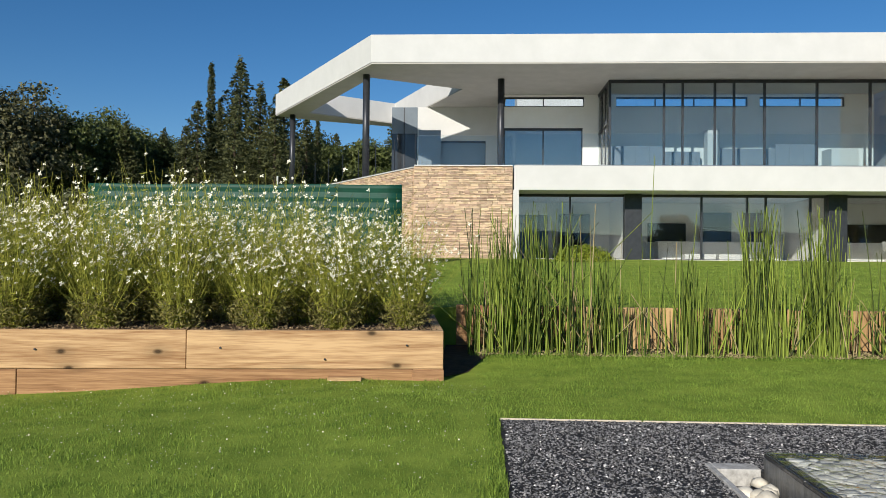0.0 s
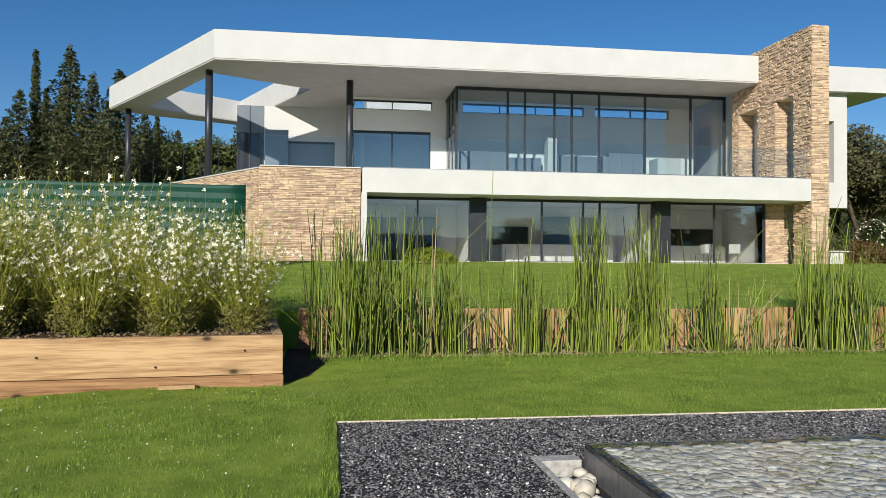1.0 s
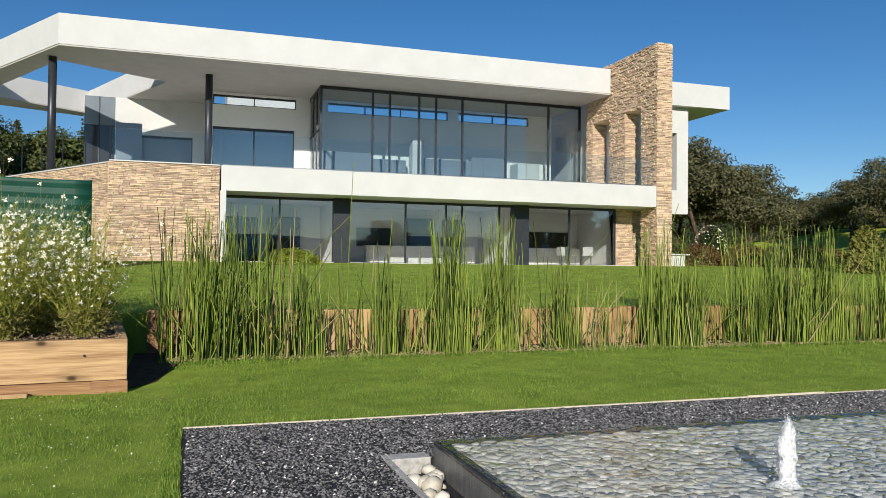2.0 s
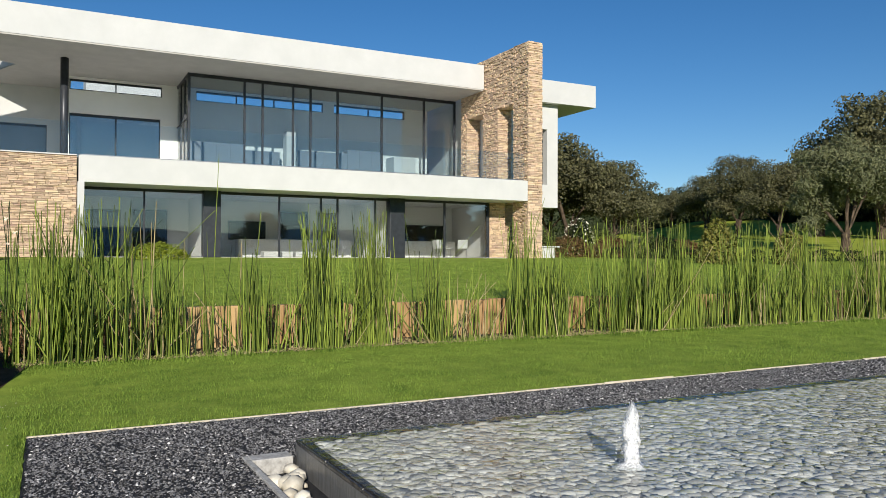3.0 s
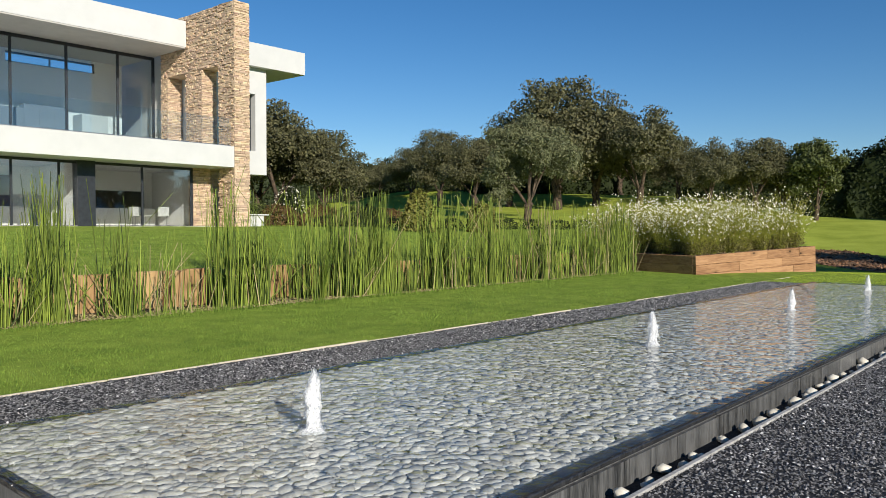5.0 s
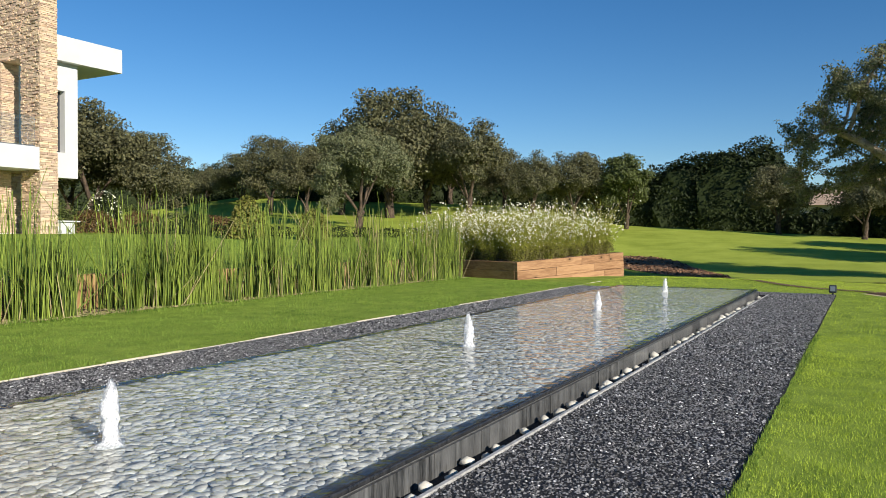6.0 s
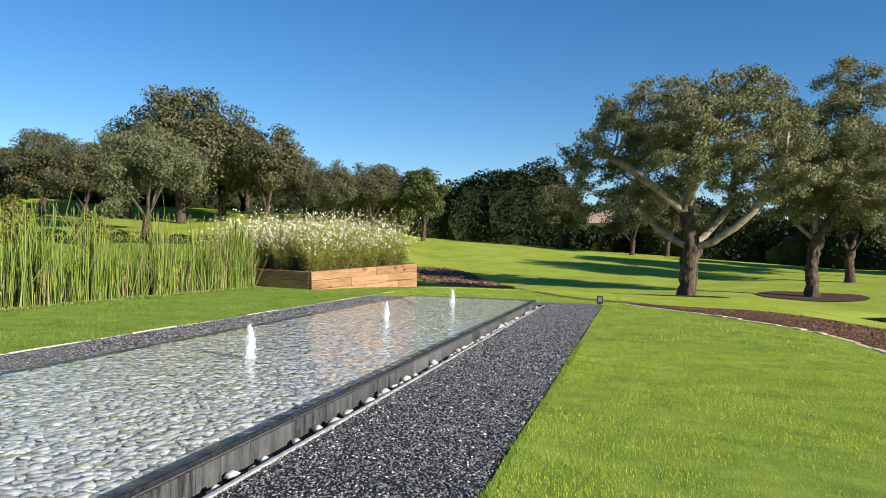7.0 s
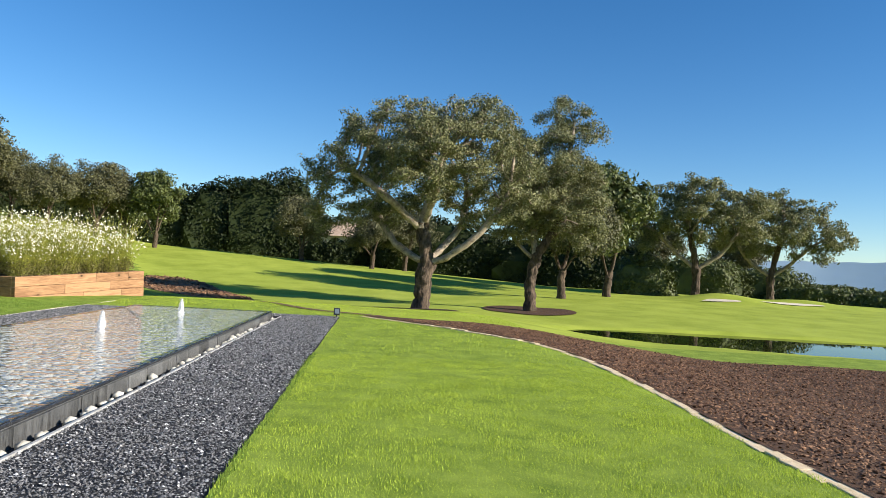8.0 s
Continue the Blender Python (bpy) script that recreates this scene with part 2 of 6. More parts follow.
ROOFTILE = surf("clay_tile", (0.35, 0.24, 0.16), (0.52, 0.4, 0.3), 3, 0.9, 0.3, 30)
# pale blue base colour carries the haze of distance
HILL = surf("hazed_hill", (0.44, 0.55, 0.64), (0.5, 0.61, 0.7), 0.002, 1.0, 0, 0.02, spec=0.0)
DARKWOOD = surf("dark_wood_panel", (0.05, 0.02, 0.013), (0.12, 0.05, 0.03), 2, 0.5, 0.05, 30, stretch=(6, 6, 0.6))
SCREEN = surf("black_screen", (0.008, 0.008, 0.009), (0.012, 0.012, 0.014), 3, 0.2, 0, 50, spec=0.5)
FOAM = surf("water_foam", (0.86, 0.88, 0.9), (0.95, 0.96, 0.97), 20, 0.35, 0.4, 80)
fn = FOAM.node_tree.nodes
fz, fm = fn.new("ShaderNodeTexNoise"), fn.new("ShaderNodeMapRange")
fz.inputs["Scale"].default_value, fz.inputs["Detail"].default_value = 20, 3
fm.inputs["From Min"].default_value, fm.inputs["From Max"].default_value = 0.34, 0.66
fm.inputs["To Min"].default_value, fm.inputs["To Max"].default_value = 0.25, 0.8
FOAM.node_tree.links.new(fz.outputs["Fac"], fm.inputs["Value"])
FOAM.node_tree.links.new(fm.outputs[0], fn["Principled BSDF"].inputs["Alpha"])
GLASS = clear("window_glass", (0.9, 0.945, 0.965), 1.7)
DIMGLASS = clear("tinted_glass", (0.7, 0.78, 0.82), 2.3)
GROUNDGLASS = clear("ground_floor_glass", (0.9, 0.93, 0.93), 1.95)
RAILGLASS = clear("rail_glass", (0.93, 0.965, 0.97), 1.4)
WATER = clear("pool_water", (0.88, 0.94, 0.965), 1.33, 1.0, 7.0, dist=0.03)
PONDWATER = clear("pond_water", (0.05, 0.07, 0.045), 1.33, 0.02, 2.0)


def timber(name, dark, light, across, knots=(1.05, 1.0, 1.9)):
    """Sawn softwood: stretched rings along the beam, knots and grey weathering."""
    m, nt, bsdf = nodes_of(name)
    L = nt.links.new
    co, mp, info = nt.nodes.new("ShaderNodeTexCoord"), nt.nodes.new("ShaderNodeMapping"), nt.nodes.new("ShaderNodeObjectInfo")
    mp.inputs["Scale"].default_value = across
    L(co.outputs["Object"], mp.inputs["Vector"])
    vm = nt.nodes.new("ShaderNodeVectorMath")
    vm.operation = "SCALE"
    vm.inputs[0].default_value = (13, 7, 5)
    L(info.outputs["Random"], vm.inputs["Scale"])
    L(vm.outputs[0], mp.inputs["Location"])
    n1, n2, kn = nt.nodes.new("ShaderNodeTexNoise"), nt.nodes.new("ShaderNodeTexNoise"), nt.nodes.new("ShaderNodeTexVoronoi")
    n1.inputs["Scale"].default_value, n1.inputs["Detail"].default_value, n1.inputs["Distortion"].default_value = 2.2, 8, 0.9
    n2.inputs["Scale"].default_value, n2.inputs["Detail"].default_value = 16, 8
    mk = nt.nodes.new("ShaderNodeMapping")
    mk.inputs["Scale"].default_value = knots
    mk.inputs["Rotation"].default_value = (-math.pi / 2, 0, 0)
    kn.voronoi_dimensions = "2D"
    L(co.outputs["Object"], mk.inputs["Vector"]), L(vm.outputs[0], mk.inputs["Location"]), L(mk.outputs[0], kn.inputs["Vector"])
    kn.inputs["Scale"].default_value = 1.0
    L(mp.outputs[0], n1.inputs["Vector"]), L(mp.outputs[0], n2.inputs["Vector"])
    a = nt.nodes.new("ShaderNodeMath")
    a.operation = "MULTIPLY_ADD"
    L(n2.outputs["Fac"], a.inputs[0]), L(n1.outputs["Fac"], a.inputs[2])
    a.inputs[1].default_value = 0.75
    a2 = nt.nodes.new("ShaderNodeMath")
    a2.operation = "MULTIPLY_ADD"
    L(info.outputs["Random"], a2.inputs[0]), L(a.outputs[0], a2.inputs[2])
    a2.inputs[1].default_value = 0.25
    r = nt.nodes.new("ShaderNodeMapRange")
    r.inputs["From Min"].default_value, r.inputs["From Max"].default_value = 0.68, 1.2
    L(a2.outputs[0], r.inputs["Value"])
    mix = nt.nodes.new("ShaderNodeMix")
    mix.data_type = "RGBA"
    mix.inputs["A"].default_value, mix.inputs["B"].default_value = (*dark, 1), (*light, 1)
    L(r.outputs[0], mix.inputs["Factor"])
    kr = nt.nodes.new("ShaderNodeMapRange")
    kr.inputs["From Min"].default_value, kr.inputs["From Max"].default_value = 0.025, 0.07
    kr.inputs["To Min"].default_value, kr.inputs["To Max"].default_value = 0.22, 1.0
    L(kn.outputs["Distance"], kr.inputs["Value"])
    halo = nt.nodes.new("ShaderNodeMapRange")
    halo.inputs["From Min"].default_value, halo.inputs["From Max"].default_value = 0.05, 0.22
    halo.inputs["To Min"].default_value, halo.inputs["To Max"].default_value = 0.7, 1.0
    L(kn.outputs["Distance"], halo.inputs["Value"])
    both = nt.nodes.new("ShaderNodeMath")
    both.operation = "MULTIPLY"
    L(kr.outputs[0], both.inputs[0]), L(halo.outputs[0], both.inputs[1])
    mul = nt.nodes.new("ShaderNodeVectorMath")
    mul.operation = "SCALE"
    L(mix.outputs["Result"], mul.inputs[0]), L(both.outputs[0], mul.inputs["Scale"])
    L(mul.outputs[0], bsdf.inputs["Base Color"])
    bsdf.inputs["Roughness"].default_value, bsdf.inputs["Specular IOR Level"].default_value = 0.8, 0.2
    b = nt.nodes.new("ShaderNodeBump")
    b.inputs["Strength"].default_value, b.inputs["Distance"].default_value = 0.35, 0.01
    L(a.outputs[0], b.inputs["Height"]), L(b.outputs[0], bsdf.inputs["Normal"])
    return m


WOOD = timber("sawn_pine", (0.25, 0.125, 0.055), (0.6, 0.4, 0.215), (0.22, 1.0, 4.5))
# lower beams; its dark tone also paints shade on the first sleepers
WOODLOW = timber("weathered_shaded_pine", (0.18, 0.085, 0.04), (0.46, 0.27, 0.135), (0.22, 1.0, 4.5))
WOODUP = timber("sawn_pine_upright", (0.24, 0.13, 0.055), (0.52, 0.35, 0.165), (5.0, 1.0, 0.35))
REDWOOD = timber("red_brown_sleeper", (0.185, 0.09, 0.045), (0.43, 0.248, 0.128), (0.35, 1.0, 5.0))
DARKGLASS = surf("dark_glazing", (0.03, 0.033, 0.038), (0.045, 0.05, 0.055), 0.8, 0.06, 0.0, 60, spec=0.6)
GREYGLASS = surf("grey_glazing", (0.16, 0.19, 0.22), (0.22, 0.26, 0.30), 0.8, 0.08, 0.0, 60, spec=0.6)

# ---- ground ----
def axis(lo, hi, cuts, near, step, grow):
    """Even steps near the middle, growing outwards; every cut is a line of the grid."""
    out = list(np.arange(near[0], near[1], step))
    s, a = step, near[1]
    while a < hi:
        out.append(a)
        s *= grow
        a += s
    s, a = step, near[0]
    while a > lo:
        s *= grow
        a -= s
        out.append(a)
    for c in cuts:
        out = [v for v in out if abs(v - c) > 0.03] + [c - 0.004, c + 0.004]
    return np.array(sorted(out + [lo, hi]))


gx = axis(-2500, 2500, (0.5, 20.0), (-14, 48), 0.5, 1.13)
gy = axis(-2500, 2500, (0.86, 6.9, 12.0), (-30, 34), 0.5, 1.13)
X, Y = np.meshgrid(gx, gy)
V = np.stack([X, Y, height(X, Y)], -1).reshape(-1, 3)
n, k = len(gx), len(gy)
i = (np.arange(k - 1)[:, None] * n + np.arange(n - 1)[None]).ravel()
ground = part("ground", np_mesh("ground", V, np.stack([i, i + 1, i + n + 1, i + n], -1), LAWN, True), LAWN)
ground.data.set_sharp_from_angle(angle=radians(25))
ground.data.materials.append(FAIRWAY)
mid = V[np.stack([i, i + n + 1], -1)].mean(1)
ground.data.polygons.foreach_set("material_index", ((mid[:, 0] > 20.6) & (mid[:, 1] < np.interp(mid[:, 0], (20.6, 22.2, 24.8, 30.6, 36.6, 45, 66, 120), (-0.2, 1.6, 3.2, 4.9, 9.0, 12.6, 24, 90))) | ((mid[:, 0] > 27) & (mid[:, 0] * 0.62 + mid[:, 1] > 46))).astype(np.int32))
tagged(ground, "mown green lawn over gently sloping ground", "lawn", kind="structure")

# ---- gravel, pool, edging ----
GX0, GX1, GY0, GY1 = 0.5, 20.0, 0.86, 6.9
PX0, PX1, PY0, PY1 = 2.1, 19.1, 2.4, 5.5
RIM, WATERZ, GRZ = 0.11, 0.10, -0.004
bm = bmesh.new()
for a in ((GX0, 1.8, GY0, GY1), (1.8, GX1, PY1, GY1), (1.8, GX1, GY0, 2.2), (PX1, GX1, 2.2, PY1)):
    box(bm, a[0], a[1], a[2], a[3], -0.14, GRZ)
gravel_bed = tagged(part("gravel_bed", bm, GRAVEL), "bed of dark crushed slate round the pool", "gravel", kind="structure")


def chips(name, count, area, size, mat, z, flat=0.6, hole=None):
    """Many small angular stones lying at random."""
    x, y = RNG.uniform(area[0], area[1], count), RNG.uniform(area[2], area[3], count)
    if hole:
        keep = ~((x > hole[0]) & (x < hole[1]) & (y > hole[2]) & (y < hole[3]))
        x, y = x[keep], y[keep]
    m = len(x)
    base = np.array([(1, 0, -0.3), (0, 1, -0.3), (-1, 0, -0.3), (0, -1, -0.3), (0.3, 0.1, 0.7)], float)
    tri = np.array([(0, 1, 4), (1, 2, 4), (2, 3, 4), (3, 0, 4)])
    s = RNG.uniform(0.5, 1.0, (m, 1, 1)) * size * RNG.uniform(0.6, 1.3, (m, 5, 1))
    v = base[None] * s
    v[:, :, 2] *= flat
    a, t = RNG.uniform(0, 6.28, m), RNG.normal(0, 0.5, m)
    c, sn = np.cos(a)[:, None], np.sin(a)[:, None]
    ct, st = np.cos(t)[:, None], np.sin(t)[:, None]
    vx, vz = v[:, :, 0] * ct - v[:, :, 2] * st, v[:, :, 0] * st + v[:, :, 2] * ct
    wx, wy = vx * c - v[:, :, 1] * sn, vx * sn + v[:, :, 1] * c
    zz = z(x, y) if callable(z) else np.full(m, z)
    out = np.stack([wx + x[:, None], wy + y[:, None], vz + zz[:, None] + RNG.uniform(0, size * 0.5, m)[:, None]], -1)
    return np_mesh(name, out.reshape(-1, 3), (np.arange(m)[:, None, None] * 5 + tri[None]).reshape(-1, 3), mat)


HOLE = (1.8, PX1 + 0.02, 2.2, PY1 + 0.02)
slate = part("slate_chips", chips("slate_chips", 150000, (GX0 + 0.02, 9.0, GY0 + 0.02, GY1 - 0.03), 0.0135, CHIP, GRZ, hole=HOLE), CHIP)
tagged(slate, "loose black slate chips with pale flecks", "gravel", kind="stuff")
slate2 = part("slate_chips", chips("slate_chips_far", 75000, (9.0, GX1 - 0.02, GY0 + 0.02, GY1 - 0.03), 0.022, CHIP, GRZ, hole=HOLE), CHIP)
tagged(slate2, "loose black slate chips with pale flecks", "gravel", kind="stuff")

flecks = part("pale_chips", chips("pale_chips", 10000, (GX0 + 0.02, GX1 - 0.02, GY0 + 0.02, GY1 - 0.03), 0.014, FLECK, GRZ + 0.006, hole=HOLE), FLECK)
tagged(flecks, "scattered whitish stone chips among the black slate", "gravel", kind="stuff")

edge = empty("edging_strip", (GX0, GY1, 0), label="thin pale stone edging between gravel and lawn", category="edging", kind="structure")
x = GX0
while x < GX1 + 1.2:
    w = random.uniform(0.9, 1.2)
    part("edging_stone", abox(x - GX0, x + w - 0.012 - GX0, -0.02 + random.uniform(-0.006, 0.006), 0.0, -0.12, 0.012 + random.uniform(-0.012, 0.006), 0.005), EDGING, edge)
    x += w

pool = empty("reflecting_pool", (PX0, PY0, 0), label="long raised slate pool brimming over a bed of pale pebbles", category="pool")
W, D = PX1 - PX0, PY1 - PY0
part("pool_floor", abox(0.03, W - 0.03, 0.03, D - 0.01, -0.12, 0.078), BED, pool)
for nm, a in (("near_wall", (0, W, 0, 0.1)), ("back_wall", (0, W, D - 0.035, D)), ("end_wall", (0, 0.07, 0.1, D - 0.035)), ("end_wall", (W - 0.1, W, 0.1, D - 0.035))):
    wall = part("pool_wall", abox(*a, -0.12, RIM - 0.03), STREAK, pool)
    # capping slabs
    along = a[1] - a[0] > a[3] - a[2]
    L0, L1 = (a[0], a[1]) if along else (a[2], a[3])
    p = L0
    while p < L1 - 0.01:
        q = min(p + 0.6, L1)
        b = (p, q - 0.004, a[2] - 0.006, a[3] + 0.004) if along else (a[0] - 0.006, a[1] + 0.004, p, q - 0.004)
        part("capping_slab", abox(*b, RIM - 0.03, RIM + random.uniform(-0.003, 0.002), 0.008), SLATE, wall)
        if along and nm == "near_wall":
            part("facing_slab", abox(p + 0.004, q - 0.004, -0.022 + random.uniform(-0.004, 0.004), -0.001, -0.11, RIM - 0.035), STREAK, wall)
        p = q
wm = bmesh.new()
bmesh.ops.create_grid(wm, x_segments=1, y_segments=1, size=0.5)
bmesh.ops.transform(wm, matrix=Matrix.Translation((W / 2, D / 2, WATERZ + 0.016)) @ Matrix.Diagonal((W - 0.02, D - 0.02, 1, 1)), verts=wm.verts)
water = part("water_surface", wm, WATER, pool, "clear rippled water")
water.visible_shadow = False

# pebbles under the water
ico = bmesh.new()
bmesh.ops.create_icosphere(ico, subdivisions=1, radius=1)
ICO_V = np.array([v.co[:] for v in ico.verts])
ICO_F = np.array([[v.index for v in f.verts] for f in ico.faces])
ico.free()
DOME_V = np.array([(math.cos(a) * r, math.sin(a) * r, h) for r, h in ((1.0, -0.5), (0.84, 0.62)) for a in np.arange(7) * math.tau / 7] + [(0, 0, 1.0)])
DOME_F = np.array([t for q in range(7) for t in ((q, (q + 1) % 7, 7 + q), ((q + 1) % 7, 7 + (q + 1) % 7, 7 + q), (7 + q, 7 + (q + 1) % 7, 14))])
px, py = [], []
step = 0.056
for r in range(int((D - 0.1) / (step * 0.78))):
    xs = np.arange(0.1 + (r % 2) * step / 2, W - 0.08, step)
    px.append(xs + RNG.normal(0, 0.016, len(xs)))
    py.append(0.12 + r * step * 0.78 + RNG.normal(0, 0.013, len(xs)))
px, py = np.concatenate(px), np.concatenate(py)


def stones(x, y, z, size, flat, V=ICO_V, spin=0.9):
    m = len(x)
    s = RNG.uniform(0.62, 1.25, (m, 1)) * size
    v = V[None] * np.stack([s * RNG.uniform(0.95, 1.4, (m, 1)), s * RNG.uniform(0.7, 1.0, (m, 1)), s * flat * RNG.uniform(0.8, 1.2, (m, 1))], -1)
    v = v * RNG.uniform(0.9, 1.08, (m, len(V), 1))
    a = RNG.normal(0, spin, m)
    tip = RNG.normal(0, 0.09, (m, 2))
    v[:, :, 2] += v[:, :, 0] * tip[:, :1] + v[:, :, 1] * tip[:, 1:]
    c, sn = np.cos(a)[:, None], np.sin(a)[:, None]
    return np.stack([v[:, :, 0] * c - v[:, :, 1] * sn + x[:, None], v[:, :, 0] * sn + v[:, :, 1] * c + y[:, None], v[:, :, 2] + np.asarray(z).reshape(-1, 1)], -1)


near = (px > 0.8) & (px < 3.4) & (py < 1.0)
idx = np.where(near)[0][:300]
rest = np.ones(len(px), bool)
rest[idx] = False
v = stones(px[rest], py[rest], RNG.uniform(0.078, 0.092, rest.sum()), 0.043, 0.17, DOME_V)
ob = part("pebbles", np_mesh("pebbles", v.reshape(-1, 3), (np.arange(len(v))[:, None, None] * len(DOME_V) + DOME_F[None]).reshape(-1, 3), PEBBLE, True), PEBBLE, pool)
tagged(ob, "bed of pale flat river pebbles", kind="stuff")
shapes = [np_mesh("pebble", stones(np.zeros(1), np.zeros(1), np.zeros(1), 0.043, 0.17, DOME_V)[0], DOME_F, PEBBLE_ONE, True) for _ in range(8)]
for j in idx:
    o = part("pebble", shapes[j % 8], PEBBLE_ONE, pool)
    o.matrix_basis = pose(px[j], py[j], random.uniform(0.079, 0.09), random.uniform(-4, 4), random.uniform(-4, 4), random.uniform(-50, 50))


# drip channel with white cobbles along two sides
trough = empty("drip_channel", (1.8, 2.2, 0), label="narrow drip channel of pale edging with white cobbles", category="channel", kind="structure")
part("channel_floor", abox(0.0, 0.3, 0.0, 3.36, -0.13, -0.09), GRAVEL, trough)
part("channel_floor", abox(0.3, 17.3, 0.0, 0.2, -0.13, -0.065), GRAVEL, trough)
part("channel_edge", abox(-0.035, 0.0, -0.03, 3.4, -0.13, 0.014, 0.004), CONCRETE, trough)
part("channel_edge", abox(0.0, 17.3, -0.03, 0.0, -0.13, 0.012, 0.004), CONCRETE, trough)
part("channel_end", abox(0.0, 0.27, 3.26, 3.4, -0.13, 0.016, 0.006), CONCRETE, trough)
cob = [np_mesh("white_cobble", stones(np.zeros(1), np.zeros(1), np.zeros(1), 0.06, 0.7)[0], ICO_F, WHITE_STONE, True) for _ in range(6)]
spots = [(1.8 + random.uniform(0.05, 0.24), random.uniform(2.4, 5.4)) for _ in range(32)]
spots += [(2.3 + 16.6 * (j / 95) + random.gauss(0, 0.09), 2.2 + random.uniform(0.06, 0.13)) for j in range(95)]
for j, (sx, sy) in enumerate(spots):
    o = new("white_cobble", cob[j % 6])
    s = random.uniform(0.5, 1.1) if j > 31 else random.uniform(0.6, 1.4)
    o.matrix_basis = pose(sx, sy, (-0.07 if j > 31 else -0.085) + 0.04 * s, 0, 0, random.uniform(0, 360)) @ Matrix.Diagonal((s, s, s, 1))
    tagged(o, "rounded white cobble in the drip channel", "stone", "white cobbles in the channel")


def fountain(x, y, h, seed):
    """A low frothing jet: a ragged column of foam with drops round it."""
    rng = np.random.default_rng(seed)
    top = empty("fountain_jet", (x, y, WATERZ + 0.016), label="low frothing white water jet in the pool", category="fountain", group="fountain jets")
    b = bmesh.new()
    rings, seg = 13, 14
    rows = []
    for r in range(rings):
        q = r / (rings - 1)
        rad = 0.04 * (1 - q ** 3) ** 0.6 * (1 + 0.14 * math.sin(q * 7 + seed)) + 0.008 + (0.05 if r == 0 else 0)
        rows.append([b.verts.new((rad * (1 + rng.normal(0, 0.24)) * math.cos(6.283 * s / seg), rad * (1 + rng.normal(0, 0.24)) * math.sin(6.283 * s / seg), -0.01 + h * q * (1 + rng.normal(0, 0.05)))) for s in range(seg)])
    for r in range(rings - 1):
        for s in range(seg):
            b.faces.new((rows[r][s], rows[r][(s + 1) % seg], rows[r + 1][(s + 1) % seg], rows[r + 1][s]))
    b.faces.new(rows[-1])
    part("foam_column", b, FOAM, top, shade=True)
    m = 130
    q = rng.uniform(0, 1, m) ** 0.8
    a, rr = rng.uniform(0, 6.283, m), (0.035 + 0.05 * (1 - q)) * rng.uniform(0.4, 1.5, m)
    s = rng.uniform(0.002, 0.005, (m, 1, 1))
    v = ICO_V[None] * s + np.stack([rr * np.cos(a), rr * np.sin(a), q * h * 1.08], -1)[:, None]
    drops = part("spray", np_mesh("spray", v.reshape(-1, 3), (np.arange(m)[:, None, None] * len(ICO_V) + ICO_F[None]).reshape(-1, 3), FOAM, True), FOAM, top)
    tagged(drops, "fine white spray", kind="stuff")


for j, fx in enumerate((3.65, 8.1, 12.6, 17.2)):
    fountain(fx, 4.0, (0.36, 0.34, 0.3, 0.28)[j], j + 3)

# ---- timber planters ----
LITTER = surf("dry_litter", (0.06, 0.038, 0.02), (0.36, 0.26, 0.15), 6, 0.9, 0, 40, island=0.9)
def planter(name, label, origin, angle, length, depth, top, rows, cuts, mats, tilt=0.0):
    """Stacked beams round a bed of soil; its own x runs along the front."""
    th = empty(name, (*origin, 0), label=label, category="planter")
    th.rotation_euler = (0, -tilt, angle)
    z = top
    for r, hgt in enumerate(rows):
        mat = mats[min(r, len(mats) - 1)]
        marks = [0] + cuts[r] + [length]
        for a, b in zip(marks, marks[1:]):
            part("beam", abox(a + 0.003, b - 0.003, random.uniform(-0.006, 0.004), 0.12, z - hgt + 0.003, z - random.uniform(0, 0.006), 0.008), mat, th)
        for side in (0.0, length - 0.12):
            part("beam", abox(side + 0.001, side + 0.119, 0.121, depth, z - hgt + 0.003, z - 0.004, 0.008), mat, th)
        part("beam", abox(0.12, length - 0.12, depth - 0.12, depth - 0.002, z - hgt + 0.003, z - 0.004, 0.008), mat, th)
        z -= hgt
    b = bmesh.new()
    bmesh.ops.create_grid(b, x_segments=60, y_segments=12, size=0.5)
    bmesh.ops.transform(b, matrix=Matrix.Translation((length / 2, depth / 2, top - 0.02)) @ Matrix.Diagonal((length - 0.16, depth - 0.16, 1, 1)), verts=b.verts)
    for v in b.verts:
        v.co.z += 0.025 * noise.noise(v.co * 5)
    part("soil", b, SOIL, th, "dark dry soil with litter")
    lit = part("litter", chips("litter", int(900 * length), (0.06, length - 0.06, 0.04, depth - 0.1), 0.022, LITTER, top - 0.002, 0.4), LITTER, th)
    tagged(lit, "dry leaf and twig litter", kind="stuff")
    return th


LA = math.atan2(0.5, 4.9)
LEN = 12.0
L_ORG = (-0.07 - LEN * math.cos(LA), 9.41 - LEN * math.sin(LA))
planter_left = planter("timber_planter", "long planter of pale sawn pine beams full of white flowers", L_ORG, LA, LEN, 2.6, 0.47, (0.44, 0.42), ([4.6, LEN - 2.9], [LEN - 4.75, LEN - 0.35]), (WOOD, WOODLOW))
